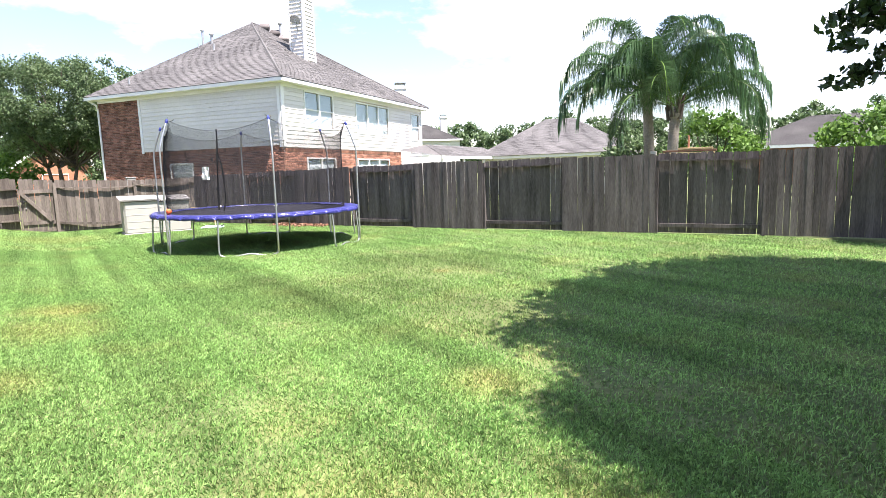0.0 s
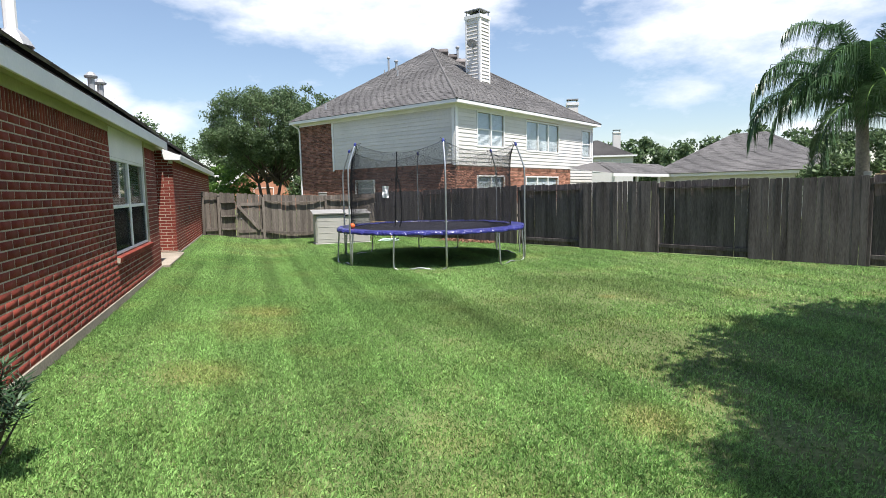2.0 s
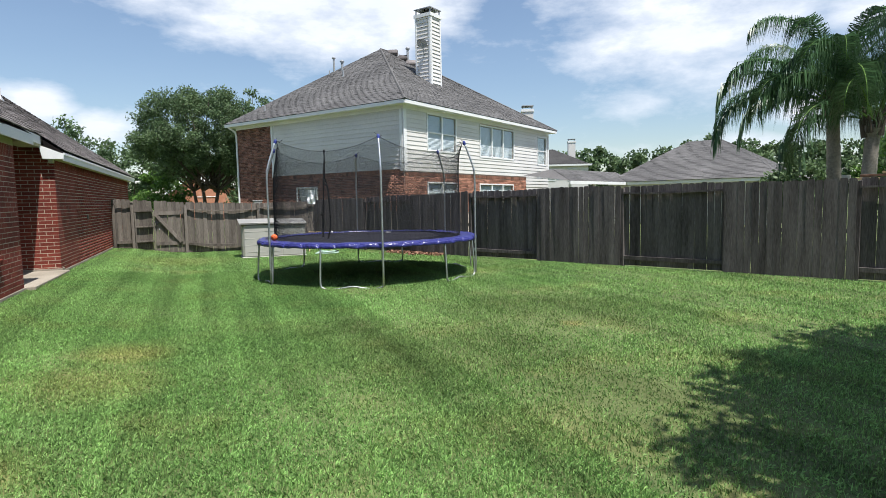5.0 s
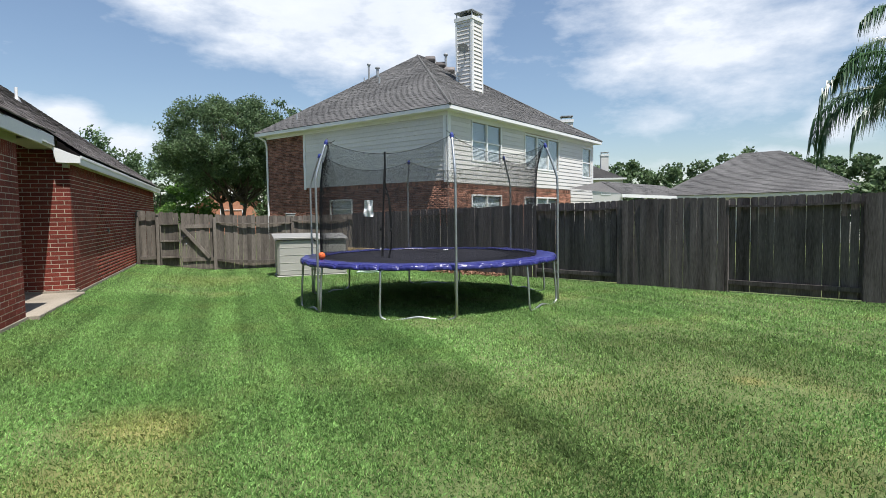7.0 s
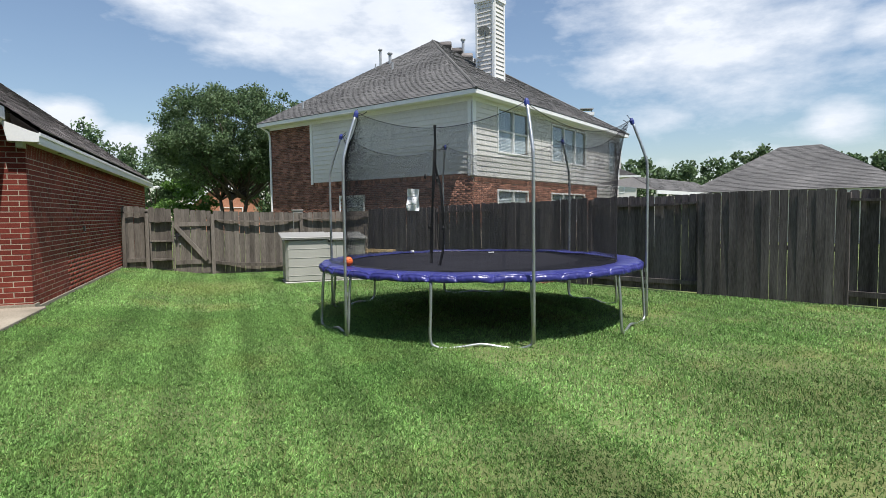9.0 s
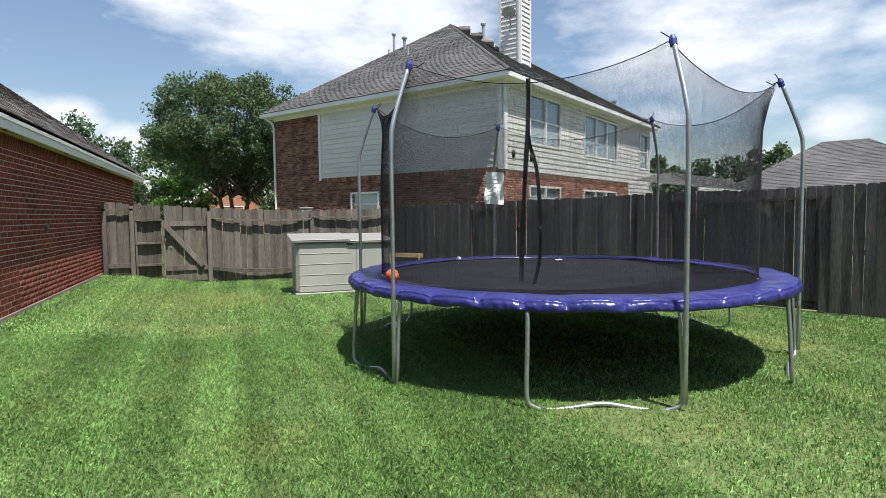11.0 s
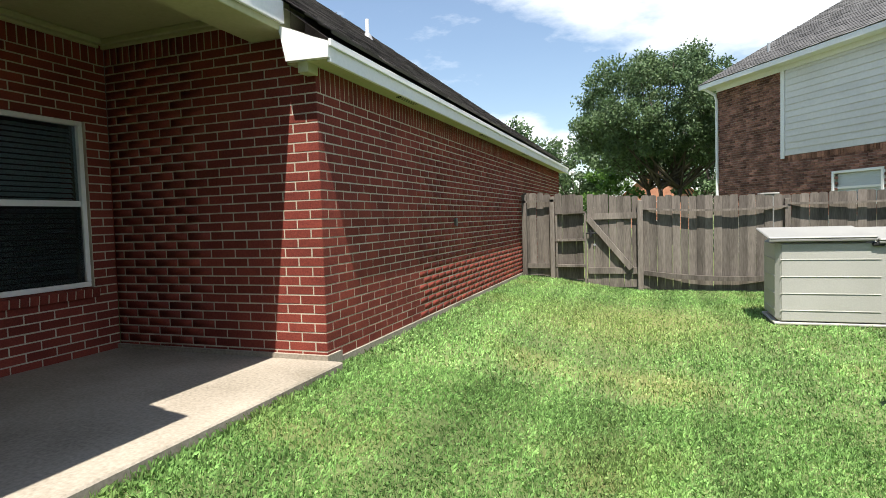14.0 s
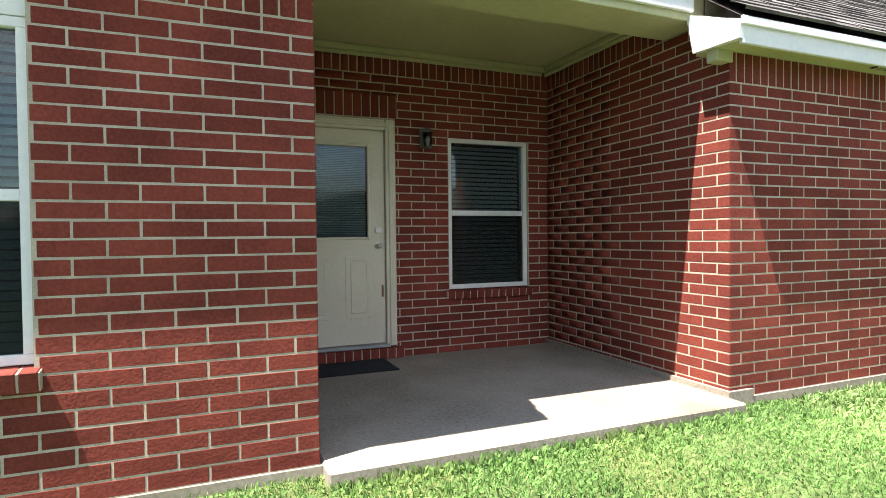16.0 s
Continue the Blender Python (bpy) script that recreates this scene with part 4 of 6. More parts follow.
def back_fence():
    f = thing("fence", "sunlit weathered grey wooden back fence with sagging rails", "fence", (2.2, YB, 0), kind="structure")
    rng = random.Random(21)
    # cedar copy with the sunlit tone in its base colour
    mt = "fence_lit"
    # narrow panel at the house
    pickets(f, BACK, -1.66, -1.07, 0.05, back_top, mt, rng)
    post(f, BACK, -1.62, -0.05, 1.86, mt)
    post(f, BACK, -1.06, -0.05, 1.80, mt)
    rail(f, BACK, -1.66, -1.0, -0.05, -0.01, 1.72, 0.045, mat=mt)
    rail(f, BACK, -1.6, -1.1, 0.0, 0.045, 0.42, 0.1, mat=mt)
    # ladder-like fixed panel beside the gate
    pickets(f, BACK, -1.02, -0.43, 0.07, back_top, mt, rng)
    for z, h in ((1.47, 0.04), (0.93, 0.045), (0.42, 0.05)):
        rail(f, BACK, -1.0, -0.42, -0.03, 0.06, z, h, mat=mt)
    post(f, BACK, -0.98, -0.02, 1.46, mt, 0.04)
    post(f, BACK, -0.42, -0.02, 1.46, mt, 0.045)
    # boards and rails beyond the gate
    pickets(f, BACK, 0.62, 5.2, 0.07, back_top, mt, rng)
    post(f, BACK, 0.60, -0.04, 1.66, mt, 0.10)
    post(f, BACK, 3.05, 0.0, 1.60, mt, 0.09)
    rail(f, BACK, 0.58, 3.05, -0.01, 0.06, lambda x: 1.52 - 0.02 * x, 0.035, sag=0.05, bow=0.05, mat=mt)
    rail(f, BACK, 3.05, 5.1, -0.01, 0.06, lambda x: 1.48 + 0.01 * x, 0.035, sag=0.03, bow=0.04, mat=mt)
    rail(f, BACK, 0.66, 3.05, -0.01, 0.06, lambda x: 0.30 - 0.03 * x, 0.085, sag=0.06, bow=0.06, mat=mt)
    rail(f, BACK, 3.05, 5.1, -0.01, 0.06, 0.22, 0.085, sag=0.03, mat=mt)
    g = thing("gate", "weathered wooden fence gate with a diagonal brace, closed", "gate", (0.08, YB, 0), kind="structure")
    pickets(g, BACK, -0.39, 0.56, 0.05, back_top, mt, rng, base=0.0)
    rail(g, BACK, -0.39, 0.55, 0.01, 0.05, 1.38, 0.12, mat=mt)
    rail(g, BACK, -0.37, 0.56, 0.01, 0.05, 0.32, 0.12, mat=mt)
    br = part("brace", boxed(0, 1.26, -0.035, 0.008, -0.055, 0.055, bevel=0.004, m=BACK @ pose(-0.36, 0, 1.34, 0, 51, 0)), mt, g)
    lt = part("latch", boxed(-0.40, -0.20, -0.03, 0.0, 1.04, 1.07, bevel=0.005, m=BACK), "black", g, "black metal gate latch")
    part("latch_bar", boxed(-0.34, -0.30, -0.045, 0.0, 0.98, 1.12, bevel=0.005, m=BACK), "black", lt)
    part("ring_pull", tubed([(-0.25, YB + 0.04, 0.83), (-0.25, YB + 0.02, 0.83)], 0.022, 10), "grey", g)


back_fence()


# ---- trampoline ----
TC = Vector((4.845, 14.74, 0))
TR, TZ = 2.475, 0.81


def tp(angle, r, z):
    a = radians(angle)
    return Vector((TC.x + r * math.cos(a), TC.y + r * math.sin(a), z))


def trampoline():
    t = thing("trampoline", "large round trampoline with purple pad and black safety net", "trampoline", (TC.x, TC.y, -0.06))
    g = -0.055
    poles = [203, 260.5, 321, 23, 82, 146]
    part("mat", disc(TR - 0.27, TZ, 72), "mat", t, "black woven jumping mat")
    fr = bmesh.new()
    tube(fr, [tp(a, TR - 0.02, TZ - 0.03) for a in range(0, 361, 5)], 0.026, 8, caps=False)
    part("frame_ring", fr, "steel", t, smooth=True)
    sp = bmesh.new()
    for k in range(96):
        a = k * 3.75
        tube(sp, [tp(a, TR - 0.31, TZ - 0.005), tp(a, TR - 0.04, TZ - 0.02)], 0.007, 5)
    part("springs", sp, "steel", t)
    # safety pad with creases and a drooping rim
    rng = random.Random(7)
    n = 1200
    pinches, q = [], 3.0
    while q < 360:
        pinches.append((q, rng.uniform(0.6, 1.0)))
        q += rng.uniform(7.5, 11.5)
    bm = bmesh.new()
    prof = ((TR - 0.30, 0.004), (TR - 0.28, 0.016), (TR - 0.20, 0.020), (TR - 0.12, 0.022), (TR - 0.04, 0.022), (TR + 0.02, 0.020), (TR + 0.052, 0.012), (TR + 0.064, 0.003), (TR + 0.062, -0.004), (TR + 0.074, -0.015),
            (TR + 0.080, -0.038), (TR + 0.080, -0.06), (TR + 0.074, -0.082), (TR + 0.066, -0.082), (TR + 0.055, -0.02), (TR - 0.30, 0.0))
    grip = (0, 0, 0.05, 0.25, 0.6, 0.9, 1.0, 1.0, 1.0, 0.9, 0.7, 0.5, 0.35, 0.35, 0.3, 0)
    rings = []
    for k in range(n):
        a = 360 * k / n
        ca, sa = math.cos(radians(a)), math.sin(radians(a))
        near_d, near_p = min((abs((a - p + 180) % 360 - 180), w) for p, w in pinches)
        off = min(near_d / 4.6, 1.0)
        fan = near_p * math.exp(-near_d / 0.7)
        wave = noise.noise(Vector((ca * 5, sa * 5, 0.0)))
        ring = []
        for i, (r, z) in enumerate(prof):
            e = grip[i]
            rays = abs(noise.noise(Vector((ca * 120, sa * 120, 0.9 * i)))) * math.exp(-near_d / 2.0)
            fold = abs(noise.noise(Vector((ca * 34, sa * 34, i * 0.35 + 8)))) - 0.22
            dz = wave * 0.014 - e * (0.024 * fan + 0.030 * rays) + e * 0.008 * off - e * 0.010 * fold
            dr = -e * (0.026 * fan + 0.024 * rays)
            if 9 <= i <= 14:
                dr += 0.012 * off - 0.022 * fold
            if 11 <= i <= 13:
                dz += 0.012 * noise.noise(Vector((ca * 16, sa * 16, 3.3))) + 0.016 * fan
            ring.append(bm.verts.new(tp(a, r + dr, TZ + 0.012 + z + dz)))
        rings.append(ring)
    for k in range(n):
        p, q = rings[k], rings[(k + 1) % n]
        for i in range(len(prof)):
            j = (i + 1) % len(prof)
            bm.faces.new((p[i], q[i], q[j], p[j]))
    bmesh.ops.recalc_face_normals(bm, faces=bm.faces[:])
    part("safety_pad", bm, "pad", t, "creased purple vinyl edge pad", smooth=True)
    # legs in pairs joined by a bent tube on the grass
    for a in poles:
        b = a - (22.5 if a == 203 else 28)
        pts = [tp(a, TR + 0.05, TZ - 0.05), tp(a, TR + 0.08, 0.4), tp(a, TR + 0.10, g + 0.10), tp(a - 1.2, TR + 0.09, g + 0.015), tp(a - 4, TR + 0.04, g - 0.018),
               tp(a + (b - a) * 0.3, TR, g - 0.002), tp((a + b) / 2, TR - 0.02, g + 0.03), tp(a + (b - a) * 0.7, TR, g - 0.002),
               tp(b + 4, TR + 0.04, g - 0.018), tp(b + 1.2, TR + 0.09, g + 0.015), tp(b, TR + 0.10, g + 0.10), tp(b, TR + 0.08, 0.4), tp(b, TR + 0.05, TZ - 0.05)]
        part("leg", tubed(smoothed(pts, 5), 0.0195, 10), "steel", t, "bent galvanised leg pair", smooth=True)
    # poles, bent inwards above
    top = 2.94
    for a in poles:
        pl = part("net_pole", tubed(smoothed([tp(a, TR + 0.135, g + 0.06), tp(a, TR + 0.13, 1.3), tp(a, TR + 0.13, 2.15), tp(a, TR + 0.09, 2.42), tp(a, TR - 0.10, top)], 5), 0.021, 10), "steel", t, smooth=True)
        part("pole_cap", tubed([tp(a, TR - 0.085, top - 0.06), tp(a, TR - 0.10, top - 0.01), tp(a, TR - 0.108, top + 0.03)], [0.03, 0.034, 0.018], 10), "blue", pl, "dark blue plastic pole cap")
        s = bmesh.new()
        tube(s, [tp(a, TR - 0.11, top), tp(a + 1.2, TR - 0.17, top - 0.02), tp(a + 2.0, TR - 0.22, top + 0.02)], 0.006, 5)
        tube(s, [tp(a, TR - 0.11, top), tp(a - 1.2, TR - 0.15, top + 0.05), tp(a - 1.6, TR - 0.17, top + 0.07)], 0.005, 5)
        part("tie", s, "black", pl)
        for z in (0.52, 0.70):
            part("clamp", tubed([tp(a, TR + 0.125, z - 0.025), tp(a, TR + 0.125, z + 0.025)], 0.027, 8), "steel", pl)
    # net: scalloped upper edge, fixed inside the pad
    nu = 180
    order = sorted(p % 360 for p in poles)

    def edge(a):
        a = a % 360
        prev = max([p for p in order if p <= a], default=order[-1] - 360)
        nxt = min([p for p in order if p > a], default=order[0] + 360)
        s = (a - prev) / (nxt - prev)
        s4 = 4 * s * (1 - s)
        return top - 0.26 * s4 ** 0.85, TR - 0.12 - 0.28 * s4 ** 0.8
    def net_point(a, v):
        zt, rt = edge(a)
        z = TZ + 0.045 + (zt - TZ - 0.045) * v
        r = (TR - 0.30) * (1 - v ** 5) + rt * v ** 5
        return tp(a, r + 0.002 * math.sin(a * 0.4 + v * 5), z)
    V, F = [], []

    def thread(pts, r):
        first = len(V)
        for k, p in enumerate(pts):
            d = (pts[min(k + 1, len(pts) - 1)] - pts[max(k - 1, 0)]).normalized()
            o = Vector((p.x - TC.x, p.y - TC.y, 0)).normalized()
            s = d.cross(o).normalized()
            V.extend([p + o * r, p - o * r * 0.5 + s * r * 0.87, p - o * r * 0.5 - s * r * 0.87])
        for k in range(len(pts) - 1):
            q = first + 3 * k
            for e in range(3):
                F.append((q + e, q + (e + 1) % 3, q + 3 + (e + 1) % 3, q + 3 + e))
    for i in range(2400):
        q = (i + rng.uniform(-0.4, 0.4)) * 0.15
        thread([net_point(q, j / 9) for j in range(10)], 0.00046)
    for j in range(340):
        q = min(max(j + rng.uniform(-0.4, 0.4), 0), 339) / 339
        thread([net_point(360 * i / 90, q) for i in range(91)], 0.00046)
    arrays("safety_net", [tuple(v) for v in V], F, "net", t)["kind"] = "stuff"
    hem = bmesh.new()
    tube(hem, [tp(360 * i / nu, edge(360 * i / nu)[1], edge(360 * i / nu)[0]) for i in range(nu + 1)], 0.0045, 5, caps=False)
    part("net_hem", hem, "black", t)
    # entrance straps
    a0 = 231
    z0 = edge(a0)[0]
    st = part("entrance_strap", ribbon(smoothed([tp(a0, TR - 0.36, z0 + 0.03), tp(a0, TR - 0.36, 2.5), tp(a0, TR - 0.33, 2.24), tp(a0 - 0.5, TR - 0.32, 1.9), tp(a0 - 1.2, TR - 0.32, 1.4), tp(a0 - 1.4, TR - 0.3, 0.95)], 5), 0.041), "black", t, "hanging black webbing strap")
    part("entrance_strap", ribbon(smoothed([tp(a0, TR - 0.33, 2.26), tp(a0 + 0.8, TR - 0.32, 2.1), tp(a0 + 2.2, TR - 0.31, 1.9), tp(a0 + 3.0, TR - 0.31, 1.5), tp(a0 + 2.8, TR - 0.32, 1.15), tp(a0 + 1.6, TR - 0.3, 0.92)], 5), 0.034), "black", t, "hanging black webbing strap")
    for (da, z) in ((1.0, 2.02), (3.0, 1.40), (-3.2, 2.06), (-2.0, 1.42)):
        part("clip", tubed([tp(a0 + da, TR - 0.31, z - 0.035), tp(a0 + da, TR - 0.31, z), tp(a0 + da, TR - 0.31, z + 0.035)], [0.010, 0.018, 0.008], 8), "black", t)
    # printed warning sheet on the net
    sh = part("warning_sheet", sheet_bm(223.2, TR - 0.285, 1.63, 1.91, 4.5), "paper", t, "white plastic instruction sheet hanging on the net")
    bars = bmesh.new()
    for k in range(5):
        z = 1.70 + k * 0.034
        w = 1.5 - (k % 3) * 0.35
        ps = [tp(223.2 - w + q * w * 2 / 5, TR - 0.270, z) for q in range(6)]
        lo = [bars.verts.new(p) for p in ps]
        hi = [bars.verts.new(p + Vector((0, 0, 0.008))) for p in ps]
        for q in range(5):
            bars.faces.new((lo[q], lo[q + 1], hi[q + 1], hi[q]))
    part("printed_lines", bars, "print", sh)


def disc(r, z, n):
    bm = bmesh.new()
    rings = []
    for i, (f, dz) in enumerate(((0.02, -0.03), (0.3, -0.028), (0.6, -0.02), (0.85, -0.01), (1.0, 0.0), (1.0, -0.006))):
        rings.append([bm.verts.new(tp(360 * k / n, r * f, z + dz)) for k in range(n)])
    for a, b in zip(rings, rings[1:]):
        for k in range(n):
            bm.faces.new((a[k], a[(k + 1) % n], b[(k + 1) % n], b[k]))
    bm.faces.new(list(reversed(rings[0])))
    bmesh.ops.recalc_face_normals(bm, faces=bm.faces[:])
    return bm


def ribbon(pts, w):
    bm = bmesh.new()
    rows = []
    for i, p in enumerate(pts):
        out = Vector((p.x - TC.x, p.y - TC.y, 0)).normalized()
        side = Vector((-out.y, out.x, 0))
        tw = 0.5 * math.sin(i * 0.45)
        s = (side * math.cos(tw) + out * math.sin(tw)) * w / 2
        rows.append([bm.verts.new(p - s), bm.verts.new(p + s), bm.verts.new(p + s - out * 0.004), bm.verts.new(p - s - out * 0.004)])
    for a, b in zip(rows, rows[1:]):
        for k in range(4):
            bm.faces.new((a[k], a[(k + 1) % 4], b[(k + 1) % 4], b[k]))
    bmesh.ops.recalc_face_normals(bm, faces=bm.faces[:])
    return bm


def sheet_bm(a, r, z0, z1, span):
    bm = bmesh.new()
    n = 8
    grids = []
    for d in (0, 0.003):
        g = []
        for i in range(n + 1):
            for j in range(n + 1):
                w = 0.012 * math.sin(i * 1.3 + j * 0.6) + 0.01 * math.sin(j * 1.1 - i * 0.4)
                g.append(bm.verts.new(tp(a - span / 2 + span * i / n + 0.3 * (j / n), r + w + d, z0 + (z1 - z0) * j / n - 0.012 * i / n)))
        grids.append(g)
    for g in grids:
        for i in range(n):
            for j in range(n):
                p = i * (n + 1) + j
                bm.faces.new((g[p], g[p + n + 1], g[p + n + 2], g[p + 1]))
    return bm


trampoline()


def ball(name, label, cat, c, r, mat):
    t = thing(name, label, cat, c)
    bm = bmesh.new()
    bmesh.ops.create_uvsphere(bm, u_segments=24, v_segments=16, radius=r, matrix=Matrix.Translation(c))
    part("cover", bm, mat, t, smooth=True)
    return t


t = ball("basketball", "small orange rubber basketball on the trampoline pad", "ball", tp(190.0, 2.27, TZ + 0.10), 0.070, "orange")
for k in range(3):
    c = tp(190.0, 2.27, TZ + 0.10)
    rot = pose(0, 0, 0, 35 + 60 * k, 20, 40 * k)
    part("seam", tubed([c + rot @ Vector((0.0695 * math.cos(q), 0.0695 * math.sin(q), 0)) for q in [2 * math.pi * i / 24 for i in range(25)]], 0.0025, 5), "black", t)
ball("white_ball", "little white ball on the trampoline mat", "ball", tp(102, 2.2, TZ + 0.034), 0.036, "paper")
t = thing("white_strip", "small white plastic strip on the trampoline mat", "plastic strip", tp(58, 1.75, TZ))
part("strip", boxed(-0.07, 0.07, -0.02, 0.02, 0, 0.02, bevel=0.006, m=Matrix.Translation(tp(58, 1.75, TZ + 0.0)) @ pose(0, 0, 0, 0, 0, 20)), "paper", t)


# ---- storage box ----
def storage_box():
    x0, xm, x1, y0, y1, g = 2.28, 3.30, 4.24, 20.36, 21.2, -0.06
    t = thing("storage_shed", "low taupe resin garden storage shed with two lids", "storage shed", (3.2, 20.8, g))
    part("body", boxed(x0, x1, y0, y1, g + 0.03, 1.02, bevel=0.055), "resin", t)
    part("floor_tray", boxed(x0 - 0.02, x1 + 0.02, y0 - 0.03, y1 + 0.02, g, g + 0.035, bevel=0.01), "resin", t)
    part("door", boxed(x0 + 0.06, xm + 0.19, y0 - 0.012, y0 + 0.03, g + 0.05, 0.97, bevel=0.008), "resin", t)
    part("door", boxed(xm + 0.20, x1 - 0.03, y0 - 0.012, y0 + 0.03, g + 0.05, 0.95, bevel=0.008), "resin", t)
    for k in range(4):
        z = 0.12 + k * 0.215
        part("groove_rib", boxed(x0 + 0.05, xm + 0.10, y0 - 0.019, y0 - 0.010, z, z + 0.010, bevel=0.003), "resin", t)
        part("groove_rib", boxed(x0 - 0.009, x0 + 0.002, y0 + 0.06, y1 - 0.08, z, z + 0.010, bevel=0.003), "resin", t)
    for a, b, z, slope in ((x0 - 0.09, xm + 0.05, 1.035, 6), (xm + 0.06, x1 + 0.04, 1.0, 7)):
        m = Matrix.Translation((0, y0, z)) @ pose(0, 0, 0, slope, 0, 0) @ Matrix.Translation((0, -y0, 0))
        lid = part("lid", boxed(a, b, y0 - 0.07, y1 + 0.05, 0, 0.03, bevel=0.012, m=m), "resin_lid", t, "thin overhanging grey lid")
        part("lid_lip", boxed(a + 0.004, b - 0.004, y0 - 0.068, y0 - 0.045, -0.03, 0.002, bevel=0.006, m=m), "resin_lid", lid)
    part("handle", boxed(xm + 0.0, xm + 0.13, y0 - 0.05, y0 - 0.012, 0.93, 0.98, bevel=0.012), "black", t, "dark latch handle")


storage_box()

# ---- the neighbour's house ----
NC = Vector((9.181, 24.567, 0))
HX, HY = Vector((math.cos(0.575), math.sin(0.575), 0)), Vector((-math.sin(0.575), math.cos(0.575), 0))
NH = plane_pose(NC, HX, HY)              # local x along the window wall (b), y along the side wall (a)
GH = plane_pose((9.323, 25.03, 0), NRM, D)   # the garage and its walkway, in line with the fence


def brick_field(name, parent, m, u0, u1, z0, z1, holes=(), course=0.076, bl=0.25, mat="far_brick", seed=1):
    """Distant brickwork: real bricks joined in one mesh, on the pose m (u along x, outward -y)."""
    rng = random.Random(seed)
    V, F, n = [], [], 0
    r = 0
    z = z0
    while z < z1 - 0.02:
        u = u0 - bl / 2 * (r % 2)
        while u < u1:
            a, b = max(u, u0), min(u + bl, u1)
            zc = z + course / 2
            if b - a > 0.04 and not any(h[0] < (a + b) / 2 < h[1] and h[2] < zc < h[3] for h in holes):
                y = -0.02 + rng.uniform(-0.004, 0.004)
                a0, b0, c0, c1 = a + 0.006, b - 0.006, z + 0.006, min(z + course, z1) - 0.004
                V += [(a0, y, c0), (b0, y, c0), (b0, y, c1), (a0, y, c1), (a0, 0, c0), (b0, 0, c0), (b0, 0, c1), (a0, 0, c1)]
                F += [(n, n + 1, n + 2, n + 3), (n + 3, n + 2, n + 6, n + 7), (n, n + 3, n + 7, n + 4), (n + 1, n + 5, n + 6, n + 2)]
                n += 8
            u += bl
        z += course
        r += 1
    V = np.array(V) @ np.array(m.to_3x3()).T + np.array(m.translation)
    return tagged(arrays(name, V, np.array(F), mat, parent), "mottled brown-red brick facing", kind="stuff")


def backing(parent, m, u0, u1, z0, z1, holes, mat):
    bm = bmesh.new()
    us = sorted({u0, u1, *[min(max(q, u0), u1) for h in holes for q in h[:2]]})
    zs = sorted({z0, z1, *[min(max(q, z0), z1) for h in holes for q in h[2:]]})
    for a, b in zip(us, us[1:]):
        for c, d in zip(zs, zs[1:]):
            if not any(h[0] < (a + b) / 2 < h[1] and h[2] < (c + d) / 2 < h[3] for h in holes):
                box(bm, a, b, 0.001, 0.13, c, d, m=m)
    return part("wall_backing", bm, mat, parent)


def lap_siding(parent, m, u0, u1, z0, z1, holes=(), lap=0.19, seed=1):
    """Overlapping boards, each tilted out at its foot."""
    bm = bmesh.new()
    z = z0
    while z < z1 - 0.03:
        t = min(z + lap, z1)
        cuts = [(u0, u1)]
        for h in holes:
            if h[2] < t and h[3] > z:
                cuts = [q for c in cuts for q in ((c[0], min(c[1], h[0])), (max(c[0], h[1]), c[1])) if q[1] - q[0] > 0.02]
        for a, b in cuts:
            v = [bm.verts.new(m @ Vector(c)) for c in ((a, -0.034, z), (b, -0.034, z), (b, -0.012, t), (a, -0.012, t), (a, 0.0, z), (b, 0.0, z))]
            bm.faces.new((v[0], v[1], v[2], v[3]))
            bm.faces.new((v[4], v[5], v[1], v[0]))
        z += lap
    return part("siding", bm, "siding", parent, "off-white horizontal lap siding")


def house_window(parent, m, u0, u1, z0, z1, units=1, rail=True, blind=True):
    """Window in a far wall on the pose m (outward is -y)."""
    w = part("window", boxed(u0 - 0.06, u1 + 0.06, -0.045, 0.02, z0 - 0.08, z0, bevel=0.006, m=m), "trim", parent, "white framed window with pale blinds")
    t = 0.07
    for (a, b, e, f) in ((u0 - t, u0, z0, z1 + t), (u1, u1 + t, z0, z1 + t), (u0, u1, z1, z1 + t)):
        part("frame", boxed(a, b, -0.055, 0.02, e, f, bevel=0.006, m=m), "trim", w)
    for k in range(units):
        a, b = u0 + (u1 - u0) * k / units, u0 + (u1 - u0) * (k + 1) / units
        if k:
            part("mullion", boxed(a - 0.045, a + 0.045, -0.05, 0.05, z0, z1, m=m), "trim", w)
        pane = part("pane", boxed(a + 0.02, b - 0.02, 0.02, 0.03, z0 + 0.02, z1 - 0.02, m=m), "far_glass", w)
        pane.visible_shadow = False
        if rail:
            zm = (z0 + z1) / 2
            part("meeting_rail", boxed(a, b, -0.012, 0.04, zm - 0.03, zm + 0.03, m=m), "trim", w)
        if blind:
            bm = bmesh.new()
            z = z0 + 0.03
            while z < z1 - 0.02:
                box(bm, a + 0.03, b - 0.03, -0.03, 0.03, -0.002, 0.002, m=m @ pose(0, 0.055, z, 66, 0, 0))
                z += 0.056
            part("blind", bm, "blind", w)
    part("room_backing", boxed(u0 - 0.05, u1 + 0.05, 0.14, 0.16, z0 - 0.05, z1 + 0.05, m=m), "pale_backing" if blind else "dark", w)
    return w


